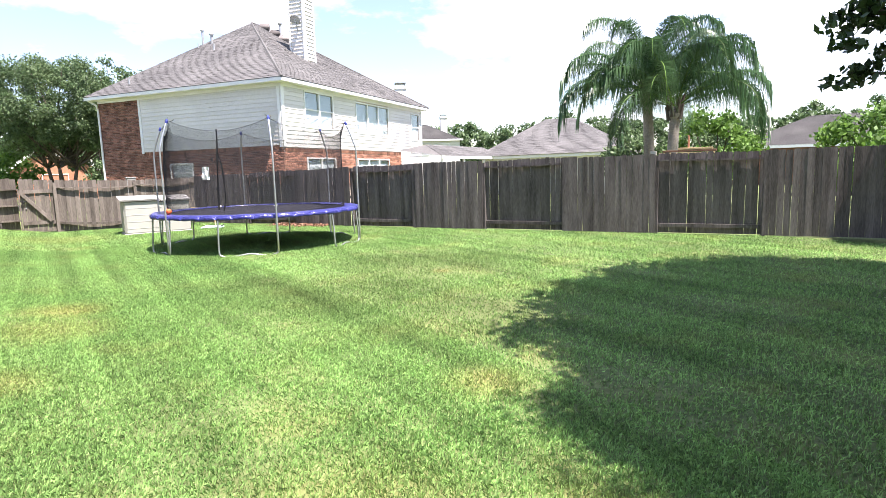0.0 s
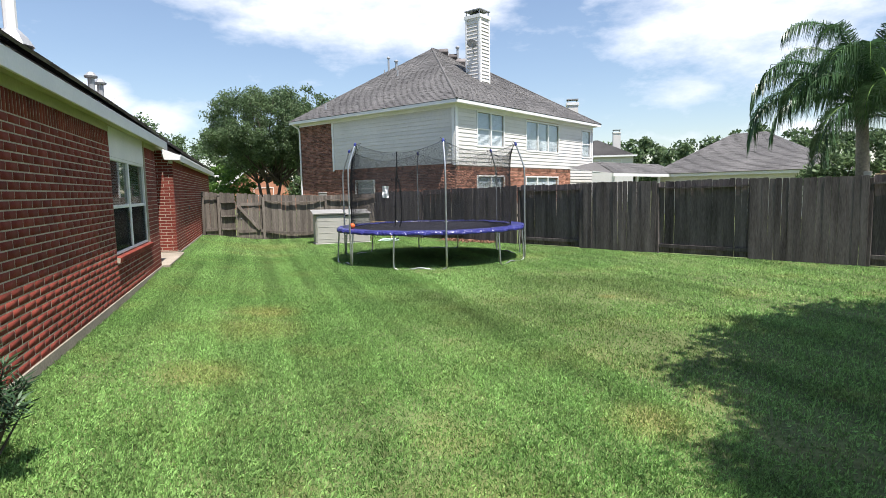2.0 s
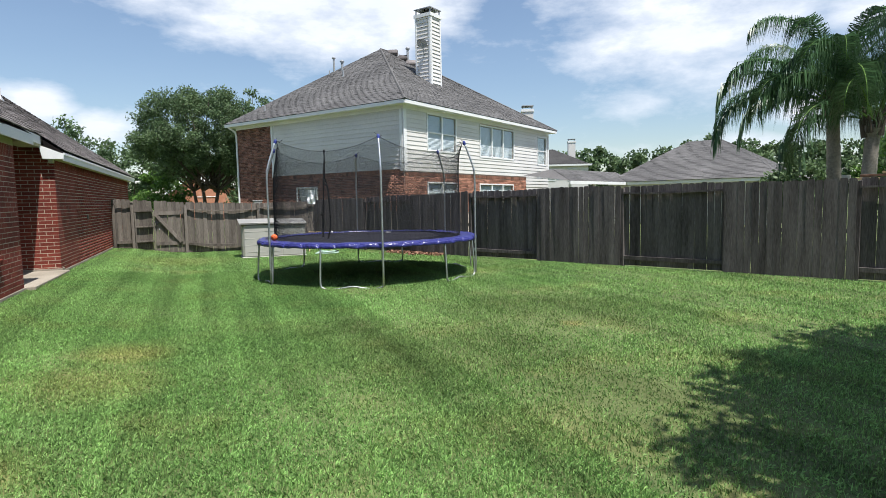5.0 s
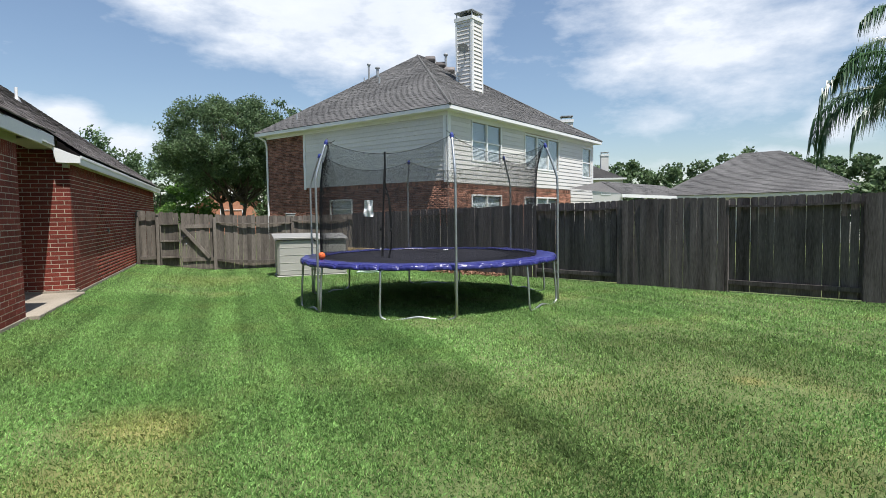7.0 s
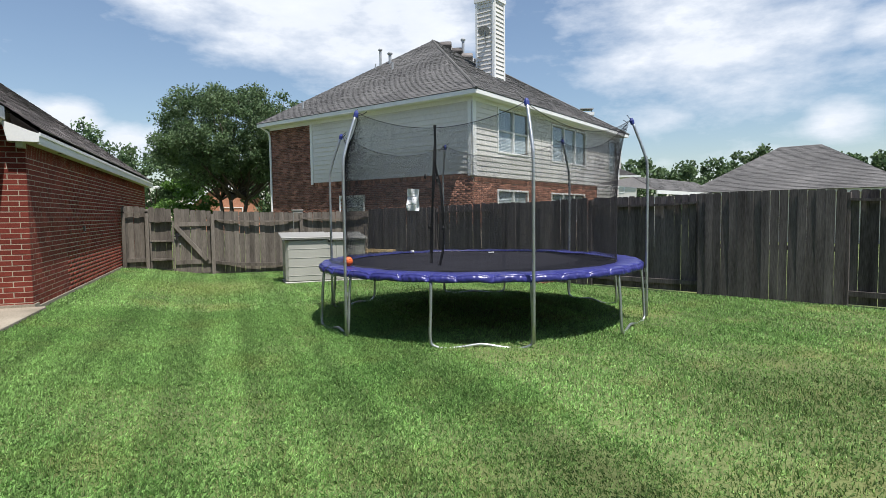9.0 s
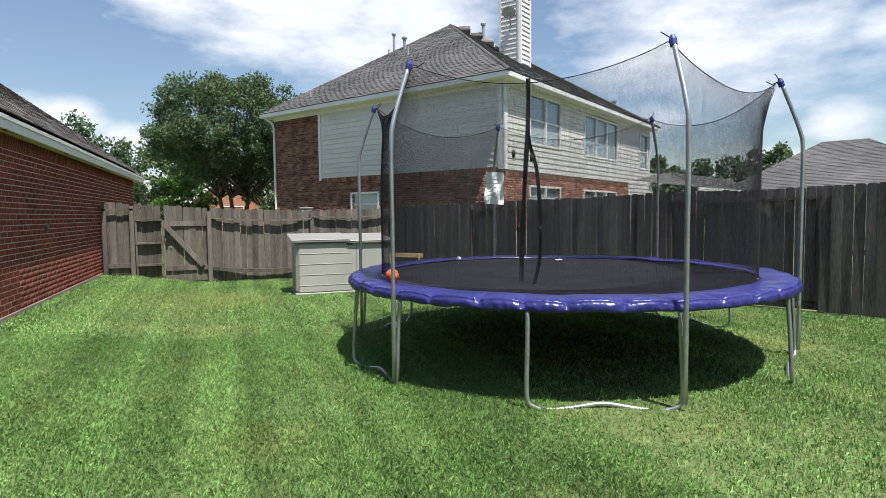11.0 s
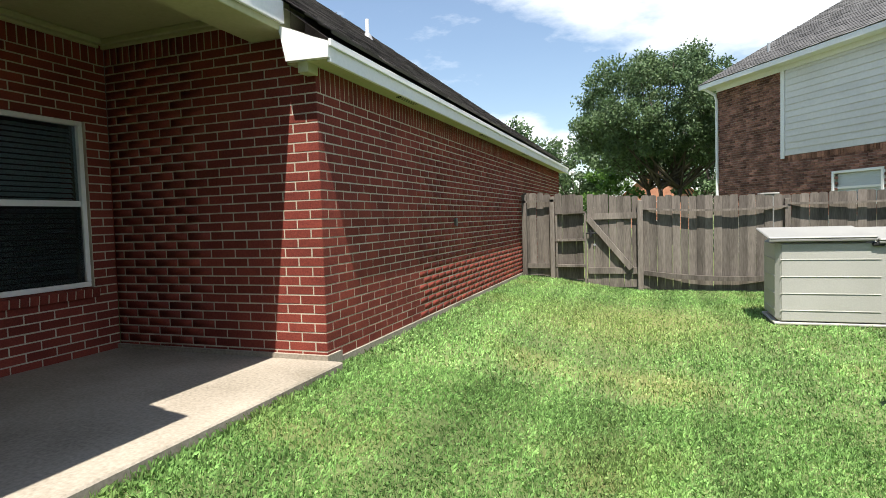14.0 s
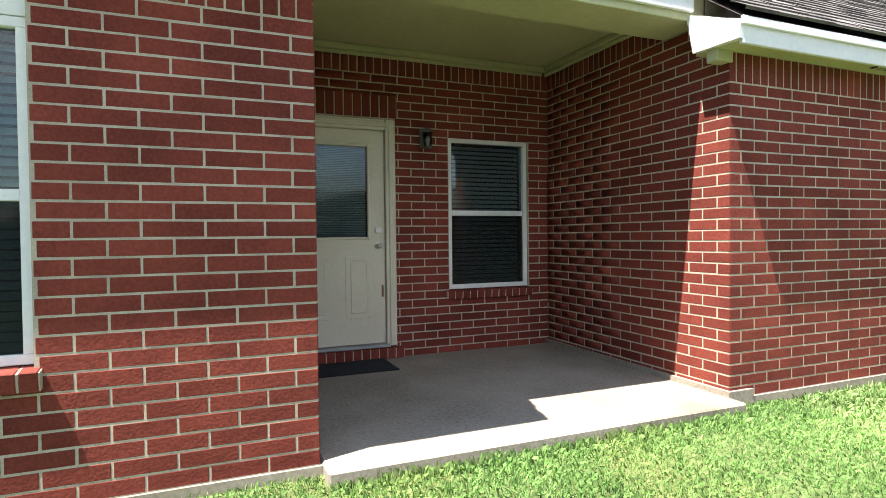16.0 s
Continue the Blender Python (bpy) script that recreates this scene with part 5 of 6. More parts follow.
def hip_roof(parent, m, x0, x1, y0, y1, z, apexes, mat, name="roof"):
    """Hip roof over a rectangle; apexes: the ridge's two ends."""
    bm = bmesh.new()
    c = [bm.verts.new(m @ Vector(p)) for p in ((x0, y0, z), (x1, y0, z), (x1, y1, z), (x0, y1, z))]
    p, q = [bm.verts.new(m @ Vector(a)) for a in apexes]
    bm.faces.new((c[0], c[1], q, p))
    bm.faces.new((c[1], c[2], q))
    bm.faces.new((c[2], c[3], p, q))
    bm.faces.new((c[3], c[0], p))
    bm.faces.new((c[3], c[2], c[1], c[0]))
    return part(name, bm, mat, parent)


def course_lines(parent, m, tri, step, mat, seed=0):
    """Shingle courses with tabs on a far roof plane given by eave start, eave end and ridge points (quad)."""
    rng = random.Random(seed)
    e0, e1, r0, r1 = [m @ Vector(p) for p in tri]
    run = ((r0 + r1) / 2 - (e0 + e1) / 2).length
    n = int(run / step)
    nrm = (e1 - e0).cross(r0 - e0).normalized()
    if nrm.z < 0:
        nrm = -nrm
    bm = bmesh.new()
    for k in range(n):
        t0, t1 = k / n, min((k + 1.15) / n, 1)
        a0, b0, a1, b1 = e0.lerp(r0, t0), e1.lerp(r1, t0), e0.lerp(r0, t1), e1.lerp(r1, t1)
        ln = (b0 - a0).length
        cnt = max(int(ln / 0.33), 1)
        off = rng.random()
        us = [0] + [min(max((i + off) / cnt, 0), 1) for i in range(cnt)] + [1]
        for u, v in zip(us, us[1:]):
            if v - u < 0.02 / max(ln, 0.1):
                continue
            lift = 0.012 + 0.014 * rng.random()
            q = [a0.lerp(b0, u) + nrm * lift, a0.lerp(b0, v) + nrm * lift, a1.lerp(b1, v) + nrm * 0.004, a1.lerp(b1, u) + nrm * 0.004]
            bm.faces.new([bm.verts.new(p) for p in q])
            w = [q[0] - nrm * lift, q[1] - nrm * lift, q[1], q[0]]
            bm.faces.new([bm.verts.new(p) for p in w])
    return tagged(part("shingles", bm, mat, parent), "weathered grey shingle courses", kind="stuff")


def neighbour_house():
    h = thing("house", "two-storey house with white siding, brown brick and grey hip roof", "house", NC)
    ez = 5.79
    A, B = 11.9, 15.3             # ends of the side wall and of the window wall
    part("wall", boxed(0.66, B, 0.66, A, -0.2, ez, m=NH), "far_mortar", h, "wall core behind the facings")
    # facing poses: outward is -y of each
    side = plane_pose(NH @ Vector((0.4, 0, 0)), -HY, HX)
    front = plane_pose(NH @ Vector((0, 0.4, 0)), HX, HY)
    sw = (-7.20, -5.85, 1.55, 2.34)
    backing(h, side, -A, -0.4, 0.0, 5.77, (sw,), "far_mortar")
    brick_field("brick_facing", h, side, -A, -8.98, 1.2, 5.60, seed=2)
    brick_field("brick_facing", h, side, -8.98, -0.4, 1.2, 2.86, holes=(sw,), seed=3)
    # row of upright bricks along the top of the brick storey
    sol = bmesh.new()
    for k in range(int(8.55 / 0.085)):
        box(sol, -8.96 + k * 0.085, -8.885 + k * 0.085, -0.028, 0.0, 2.86, 3.02, m=side)
    tagged(part("upright_bricks", sol, "far_brick", h), "course of upright brown bricks", kind="stuff")
    lap_siding(h, side, -8.93, -0.42, 3.03, 5.60)
    house_window(h, side, *sw)
    low1, low2 = (2.1, 4.45, 1.2, 2.42), (6.75, 10.4, 1.2, 2.40)
    brick_field("brick_facing", h, front, 0.4, 12.1, 1.0, 2.72, holes=(low1, low2), seed=4)
    sol = bmesh.new()
    for k in range(int(11.7 / 0.085)):
        box(sol, 0.42 + k * 0.085, 0.495 + k * 0.085, -0.028, 0.0, 2.74, 2.90, m=front)
    tagged(part("upright_bricks", sol, "far_brick", h), "course of upright brown bricks", kind="stuff")
    up1, up2, up3 = (2.13, 4.46, 3.95, 5.54), (6.78, 10.5, 3.90, 5.46), (13.75, 14.92, 3.76, 5.40)
    backing(h, front, 0.4, B, 0.0, 5.77, (up1, up2, up3, low1, low2), "far_mortar")
    lap_siding(h, front, 0.42, B, 2.95, 5.60, holes=(up1, up2, up3))
    lap_siding(h, front, 12.1, B, 1.0, 2.95)
    house_window(h, front, *up1, units=2)
    house_window(h, front, *up2, units=3, rail=False)
    house_window(h, front, *up3, units=1)
    house_window(h, front, *low1, units=2, rail=False)
    house_window(h, front, *low2, units=3, rail=False)
    # corner boards, frieze, downspout
    for m, u in ((side, -0.58), (front, 0.36), (front, B - 0.1), (side, -9.05)):
        part("corner_board", boxed(u, u + (0.2 if m is front and u < 1 else 0.14), -0.05, 0.0, 2.95, 5.62, m=m), "trim", h)
    part("frieze", boxed(-A, -0.36, -0.045, 0.0, 5.60, ez, m=side), "trim", h)
    part("frieze", boxed(0.36, B, -0.045, 0.0, 5.60, ez, m=front), "trim", h)
    part("soffit", boxed(-0.02, B + 0.35, -0.02, A + 0.4, ez - 0.04, ez - 0.01, m=NH), "trim", h)
    for (x0, x1, y0, y1) in ((-0.05, 0.0, -0.05, A + 0.42), (0.0, B + 0.37, -0.05, 0.0)):
        part("gutter", boxed(x0, x1, y0, y1, ez - 0.05, ez + 0.11, bevel=0.008, m=NH), "trim", h)
    ds = bmesh.new()
    tube(ds, [NH @ Vector(p) for p in ((0.0, A + 0.2, ez - 0.02), (0.28, A - 0.02, ez - 0.28), (0.34, A - 0.04, ez - 0.5), (0.34, A - 0.04, 0.5))], 0.05, 8)
    part("downspout", ds, "trim", h)
    # roof
    zr = ez + 0.12
    ap, aq = (7.2, 7.33, 10.54), (8.5, 7.33, 10.54)
    x0, x1, y0, y1 = -0.06, B + 0.4, -0.06, A + 0.45
    rf = hip_roof(h, NH, x0, x1, y0, y1, zr, (ap, aq), "shingle_far")
    course_lines(rf, NH, ((x0, y1, zr), (x0, y0, zr), ap, ap), 0.15, "shingle_far", 1)
    course_lines(rf, NH, ((x0, y0, zr), (x1, y0, zr), ap, aq), 0.15, "shingle_far", 2)
    hipcap = bmesh.new()
    tube(hipcap, [NH @ Vector((x0, y0, zr + 0.0)), NH @ Vector((ap[0], ap[1], ap[2] + 0.0))], 0.06, 6)
    tube(hipcap, [NH @ Vector((ap[0], ap[1], ap[2])), NH @ Vector((aq[0], aq[1], aq[2]))], 0.06, 6)
    tube(hipcap, [NH @ Vector((x1, y0, zr)), NH @ Vector(aq)], 0.06, 6)
    part("hip_cap", hipcap, "shingle_far", rf)
    # chimney with siding and an open cap
    cx0, cx1, cy0, cy1 = 6.24, 7.18, 3.03, 4.03
    ch = part("chimney", boxed(cx0 + 0.03, cx1 - 0.03, cy0 + 0.03, cy1 - 0.03, 7.2, 11.45, m=NH), "siding", h, "tall white sided chimney")
    cs = side.copy()
    cs.translation = NH @ Vector((cx0 + 0.03, 0, 0))
    cf = front.copy()
    cf.translation = NH @ Vector((0, cy0 + 0.03, 0))
    for m, a, b in ((cs, -cy1, -cy0), (cf, cx0, cx1)):
        bm = bmesh.new()
        z = 7.3
        while z < 11.40:
            v = [bm.verts.new(m @ Vector(c)) for c in ((a, -0.05, z), (b, -0.05, z), (b, -0.01, z + 0.2), (a, -0.01, z + 0.2), (a, 0, z), (b, 0, z))]
            bm.faces.new(v[:4])
            bm.faces.new((v[4], v[5], v[1], v[0]))
            z += 0.2
        part("siding", bm, "siding", ch)
        for u in (a, b - 0.1):
            part("corner_board", boxed(u, u + 0.1, -0.065, 0.0, 7.2, 11.40, m=m), "trim", ch)
    part("band", boxed(cx0 - 0.06, cx1 + 0.06, cy0 - 0.06, cy1 + 0.06, 11.40, 11.58, m=NH), "trim", ch)
    cap = part("cap", boxed(cx0 - 0.05, cx1 + 0.05, cy0 - 0.05, cy1 + 0.05, 11.83, 11.87, m=NH), "grey", ch, "dark metal chimney cap")
    for x in (cx0 + 0.04, cx1 - 0.04):
        for y in (cy0 + 0.04, cy1 - 0.04):
            part("cap_post", boxed(x - 0.025, x + 0.025, y - 0.025, y + 0.025, 11.58, 11.83, m=NH), "grey", cap)
    part("flue", boxed(cx0 + 0.2, cx1 - 0.2, cy0 + 0.2, cy1 - 0.2, 11.58, 11.75, m=NH), "dark", ch)
    # satellite dish on the chimney
    dish = thing("satellite_dish", "white satellite dish fixed to the chimney", "satellite dish", NH @ Vector((6.3, 3.4, 9.7)))
    bm = bmesh.new()
    c = NH @ Vector((6.05, 3.45, 10.0))
    rot = Matrix.Translation(c) @ look((0, 0, 0), tuple(-(HX * 0.75 + HY * 0.2) + Vector((0, 0, -0.5)))) @ Matrix.Scale(0.8, 4)
    rings = [[bm.verts.new(rot @ Vector((r * math.cos(q), r * 0.85 * math.sin(q), -0.35 * r * r + off))) for q in [2 * math.pi * k / 20 for k in range(20)]] for r, off in ((0.05, 0), (0.2, 0), (0.32, 0), (0.36, 0), (0.34, 0.015), (0.05, 0.015))]
    for a, b in zip(rings, rings[1:]):
        for k in range(20):
            bm.faces.new((a[k], a[(k + 1) % 20], b[(k + 1) % 20], b[k]))
    part("reflector", bm, "grey", dish, smooth=True)
    part("mast", tubed([NH @ Vector((6.26, 3.45, 9.4)), NH @ Vector((6.16, 3.45, 9.6)), c], 0.03, 8), "grey", dish)
    part("feed_arm", tubed([c + Vector((0, 0, -0.25)), c - (HX * 0.35 + HY * 0.1) + Vector((0, 0, -0.3))], 0.018, 6), "grey", dish)
    # roof vents
    for (b, a, z, hh, r) in ((4.85, 8.83, 8.95, 0.85, 0.06), (4.9, 8.24, 8.98, 0.55, 0.075), (4.48, 8.83, 8.75, 0.30, 0.035), (0.9, 10.1, 6.45, 0.35, 0.05), (3.9, 7.2, 8.4, 0.35, 0.05)):
        p = NH @ Vector((b, a, z))
        v = thing("vent_pipe", "grey metal vent pipe on the neighbour's roof", "vent pipe", p, group="vents on the neighbour's roof")
        part("pipe", tubed([p - Vector((0, 0, 0.5)), p + Vector((0, 0, hh))], r, 10), "grey", v)
        part("flange", tubed([p - Vector((0, 0, 0.2)), p + Vector((0, 0, 0.05))], [r * 2.2, r * 1.3], 10), "grey", v)
        if hh > 0.5:
            part("rain_cap", tubed([p + Vector((0, 0, hh - 0.02)), p + Vector((0, 0, hh + 0.03)), p + Vector((0, 0, hh + 0.10))], [r * 1.7, r * 1.8, r * 0.6], 10), "grey", v)
    for (b, a, z) in ((7.9, 7.0, 10.40), (8.1, 6.4, 10.02), (8.1, 5.8, 9.64)):
        p = NH @ Vector((b, a, z))
        v = thing("roof_vent", "low dark box vent on the neighbour's roof", "roof vent", p, group="box vents on the neighbour's roof")
        part("hood", boxed(-0.3, 0.3, -0.25, 0.25, -0.25, 0.14, bevel=0.05, m=Matrix.Translation(p) @ pose(0, 0, 0, 32, 0, -27)), "shingle", v)
        part("flashing", boxed(-0.36, 0.36, -0.31, 0.31, -0.26, -0.16, m=Matrix.Translation(p) @ pose(0, 0, 0, 32, 0, -27)), "grey", v)
    p = NH @ Vector((8.2, 6.1, 9.8))
    v = thing("vent_pipe", "tall grey flue pipe beside the chimney", "vent pipe", p)
    part("pipe", tubed([p - Vector((0, 0, 0.8)), p + Vector((0, 0, 0.75))], 0.07, 10), "grey", v)
    part("rain_cap", tubed([p + Vector((0, 0, 0.72)), p + Vector((0, 0, 0.8)), p + Vector((0, 0, 0.88))], [0.12, 0.13, 0.05], 10), "grey", v)
    # breezeway to the garage
    b = thing("breezeway", "low covered walkway with grey shingle roof", "breezeway", GH @ Vector((14.5, -1, 0)))
    bm = bmesh.new()
    c = [GH @ Vector(p) for p in ((9.9, -2.6, 2.55), (19.0, -2.6, 2.55), (19.0, -1.1, 3.25), (10.6, -1.1, 3.25), (9.9, 0.36, 2.95), (19.0, 0.36, 2.95))]
    vs = [bm.verts.new(p) for p in c]
    bm.faces.new((vs[0], vs[1], vs[2], vs[3]))
    bm.faces.new((vs[3], vs[2], vs[5], vs[4]))
    bm.faces.new((vs[0], vs[3], vs[4]))
    rf = part("roof", bm, "shingle_far", b)
    course_lines(rf, GH, ((9.9, -2.6, 2.56), (19.0, -2.6, 2.56), (10.6, -1.1, 3.26), (19.0, -1.1, 3.26)), 0.15, "shingle_far", 5)
    part("fascia", boxed(9.85, 19.0, -2.63, -2.56, 2.38, 2.55, m=GH), "trim", b)
    for u in (10.1, 13.0, 16.0):
        part("post", boxed(u, u + 0.12, -2.5, -2.38, -0.1, 2.38, m=GH), "trim", b)
    # garage with a hip roof
    g = thing("garage", "detached garage with a low grey hip roof", "garage", GH @ Vector((21.5, -6, 0)))
    part("wall", boxed(17.6, 25.4, -10.9, -1.8, -0.2, 2.4, m=GH), "siding", g)
    part("fascia", boxed(17.2, 25.8, -11.3, -1.4, 2.38, 2.56, m=GH), "trim", g)
    ap, aq = (21.5, -7.0, 5.15), (21.5, -5.0, 5.15)
    x0, x1, y0, y1, z = 17.1, 25.9, -11.4, -1.3, 2.57
    bm = bmesh.new()
    cc = [bm.verts.new(GH @ Vector(p)) for p in ((x0, y0, z), (x1, y0, z), (x1, y1, z), (x0, y1, z))]
    p, q = bm.verts.new(GH @ Vector(ap)), bm.verts.new(GH @ Vector(aq))
    bm.faces.new((cc[0], cc[1], p))
    bm.faces.new((cc[1], cc[2], q, p))
    bm.faces.new((cc[2], cc[3], q))
    bm.faces.new((cc[3], cc[0], p, q))
    rf = part("roof", bm, "shingle_far", g)
    course_lines(rf, GH, ((x0, y1, z), (x0, y0, z), aq, ap), 0.15, "shingle_far", 6)
    course_lines(rf, GH, ((x0, y0, z), (x1, y0, z), ap, ap), 0.15, "shingle_far", 7)


neighbour_house()


def far_house(name, label, m, w, d, z, rise, wall, roof, gable=True, windows=()):
    h = thing(name, label, "house", m.translation)
    part("wall", boxed(-w / 2, w / 2, 0, d, -0.2, z, m=m), wall, h)
    bm = bmesh.new()
    o = 0.4
    c = [bm.verts.new(m @ Vector(p)) for p in ((-w / 2 - o, -o, z), (w / 2 + o, -o, z), (w / 2 + o, d + o, z), (-w / 2 - o, d + o, z))]
    if gable:
        p, q = bm.verts.new(m @ Vector((0, -o, z + rise))), bm.verts.new(m @ Vector((0, d + o, z + rise)))
        bm.faces.new((c[0], p, q, c[3]))
        bm.faces.new((c[1], c[2], q, p))
    else:
        p, q = bm.verts.new(m @ Vector((-w / 2 + d / 2, d / 2, z + rise))), bm.verts.new(m @ Vector((w / 2 - d / 2, d / 2, z + rise)))
        bm.faces.new((c[0], c[1], q, p))
        bm.faces.new((c[1], c[2], q))
        bm.faces.new((c[2], c[3], p, q))
        bm.faces.new((c[3], c[0], p))
    bmesh.ops.solidify(bm, geom=bm.faces[:], thickness=0.15)
    part("roof", bm, roof, h)
    if gable:
        bm = bmesh.new()
        f = [bm.verts.new(m @ Vector(p)) for p in ((-w / 2, 0, z), (w / 2, 0, z), (0, 0, z + rise * 0.93))]
        bm.faces.new(f)
        part("gable", bm, wall, h)
        for sx in (-1, 1):
            ln = math.hypot(w / 2 + o, rise)
            part("rake_board", boxed(0, ln, -0.06, 0.0, -0.3, 0.0, m=m @ pose(0, -o, z + rise, 0, math.degrees(math.atan2(rise, w / 2 + o)), 0 if sx > 0 else 180)), "trim", h)
        v = part("round_vent", tubed([m @ Vector((0, -0.05, z + rise * 0.42)), m @ Vector((0, 0.02, z + rise * 0.42))], 0.5, 16), "trim", h)
    else:
        part("gutter", boxed(-w / 2 - o, w / 2 + o, -o - 0.08, -o, z - 0.1, z + 0.1, m=m), "trim", h)
    for (u, zz, ww, hh) in windows:
        house_window(h, m, u, u + ww, zz, zz + hh, units=1, blind=False)
    return h


# gabled brick house seen between the trunks, white house beyond the roofs
far_house("house", "far orange brick house with a white-trimmed gable", pose(1.4, 66, -0.1, 0, 0, 4), 7.0, 10, 2.9, 3.2, "orange_brick", "shingle_far", windows=((-1.0, 0.9, 2.0, 1.6),))
far_house("house", "far white two-storey house with grey roof", pose(41.2, 62, -0.1, 0, 0, -30), 8.4, 8, 5.7, 2.3, "siding", "shingle_far", gable=False,
          windows=((-3.4, 3.9, 1.0, 1.3), (-1.3, 3.9, 1.5, 1.3), (1.8, 3.9, 1.0, 1.3)))

far_house("house", "far brick house with a grey hip roof among trees", pose(46, 17.5, -0.1, 0, 0, -67), 13, 10, 2.8, 2.4, "far_brick", "shingle_far", gable=False)


def stub_chimney(x, y, z0, z1, w, label):
    t = thing("chimney", label, "chimney", (x, y, z0))
    m = pose(x, y, 0, 0, 0, -27)
    part("shaft", boxed(-w / 2, w / 2, -w / 2, w / 2, z0, z1, m=m), "siding", t)
    part("band", boxed(-w / 2 - 0.06, w / 2 + 0.06, -w / 2 - 0.06, w / 2 + 0.06, z1 - 0.2, z1, m=m), "trim", t)
    part("cap", boxed(-w / 2 - 0.02, w / 2 + 0.02, -w / 2 - 0.02, w / 2 + 0.02, z1 + 0.22, z1 + 0.28, m=m), "grey", t)
    for sx in (-1, 1):
        part("cap_post", boxed(sx * w * 0.4 - 0.03, sx * w * 0.4 + 0.03, -0.03, 0.03, z1, z1 + 0.22, m=m), "grey", t)


stub_chimney(24.6, 40.4, 0.0, 8.45, 0.85, "white sided chimney with a metal cap behind the roof")
stub_chimney(45.6, 64.5, 0.0, 8.9, 0.9, "far white chimney behind the white house")

# ---- trees and plants ----
def leaf_quads(centres, size, rng, aspect=0.55, droop=0.0):
    """Pointed four-cornered leaves with random turns round the given points."""
    n = len(centres)
    a = rng.normal(size=(n, 3))
    a[:, 2] -= droop
    a /= np.linalg.norm(a, axis=1)[:, None]
    b = np.cross(a, rng.normal(size=(n, 3)))
    b /= np.linalg.norm(b, axis=1)[:, None]
    s = (np.asarray(size) * rng.uniform(0.6, 1.3, n))[:, None]
    V = np.stack([centres - a * s * 0.5, centres + b * s * aspect * 0.5, centres + a * s * 0.5, centres - b * s * aspect * 0.5], 1).reshape(-1, 3)
    F = np.arange(4 * n).reshape(-1, 4)
    return V, F


def crown_points(centre, radii, clumps, per, clump_r, rng, flat=0.0):
    """Clump centres on and in an ellipsoid, and leaf points gathered round each."""
    c = rng.normal(size=(clumps, 3))
    c /= np.linalg.norm(c, axis=1)[:, None]
    c *= rng.uniform(0.45, 1.0, clumps)[:, None] ** 0.6
    c[:, 2] = np.where(c[:, 2] < 0, c[:, 2] * (1 - flat), c[:, 2])
    c = np.array(centre) + c * np.array(radii) * (1 + rng.normal(size=(clumps, 1)) * 0.06)
    p = rng.normal(size=(clumps, per, 3))
    p /= np.linalg.norm(p, axis=2)[:, :, None]
    p *= (clump_r * rng.uniform(0.6, 1.25, (clumps, 1)) * rng.uniform(0.3, 1.0, (clumps, per)))[:, :, None]
    p[:, :, 2] *= 0.75
    return c, (c[:, None, :] + p).reshape(-1, 3)


def tree(name, label, base, trunks, centre, radii, clumps, per, clump_r, leaf, mat, seed, trunk_r=0.2, flat=0.3, extra=()):
    rng = np.random.RandomState(seed)
    t = thing(name, label, "tree", base)
    c, pts = crown_points(centre, radii, clumps, per, clump_r, rng, flat)
    for (ec, er, en, ep, ecr) in extra:
        c2, p2 = crown_points(ec, er, en, ep, ecr, rng)
        c, pts = np.concatenate([c, c2]), np.concatenate([pts, p2])
    sizes = np.full(len(pts), leaf)
    if extra:
        sizes[clumps * per:] = 0.12
    V, F = leaf_quads(pts, sizes, rng)
    arrays("crown", V, F, mat, t)
    base = Vector(base)
    mid = Vector(centre)
    for k in range(trunks):
        a = 2 * math.pi * k / max(trunks, 1) + 0.6
        sp = 0.0 if trunks == 1 else 0.35
        foot = base + Vector((math.cos(a) * sp * 0.5, math.sin(a) * sp * 0.5, -0.1))
        fork = base.lerp(mid, 0.45) + Vector((math.cos(a) * radii[0] * 0.18 * (trunks > 1), math.sin(a) * radii[1] * 0.18 * (trunks > 1), 0))
        part("trunk", tubed(smoothed([foot, foot.lerp(fork, 0.5) + Vector((rng.uniform(-.12, .12), rng.uniform(-.12, .12), 0)), fork], 4), list(np.linspace(trunk_r, trunk_r * 0.7, 9)), 10), "bark", t, smooth=True)
        for i in list(rng.choice(len(c), min(10, len(c)), replace=False)) + list(range(clumps, len(c), 6)):
            tip = Vector(c[i])
            m = fork.lerp(tip, 0.5) + Vector((0, 0, -0.12 * (tip - fork).length + 0.2))
            part("limb", tubed(smoothed([fork, m, tip], 3), list(np.linspace(trunk_r * 0.5, 0.015, 7)), 6), "bark", t, smooth=True)
    return t


tree("oak_tree", "broad dark green live oak with several trunks", (1.5, 41, -0.1), 5, (1.4, 41, 5.7), (4.4, 4.0, 3.1), 430, 230, 0.62, 0.14, "leaf", 3, 0.13, 0.25)
tree("tree", "slender green tree behind the oak", (-3.6, 49, -0.1), 1, (-3.6, 49, 4.1), (2.3, 2.2, 2.0), 46, 110, 0.7, 0.26, "leaf", 4, 0.12, 0.1)
tree("tree", "green bushy tree beside the oak", (3.7, 50, -0.1), 2, (3.7, 50, 3.9), (2.0, 2.0, 3.0), 50, 110, 0.75, 0.26, "leaf", 5, 0.12, 0.1)
tree("tree", "tall green tree behind the oak's crown", (6.3, 56, -0.1), 1, (6.0, 56, 8.6), (2.6, 2.4, 3.0), 50, 100, 0.8, 0.28, "leaf", 6, 0.16, 0.1)
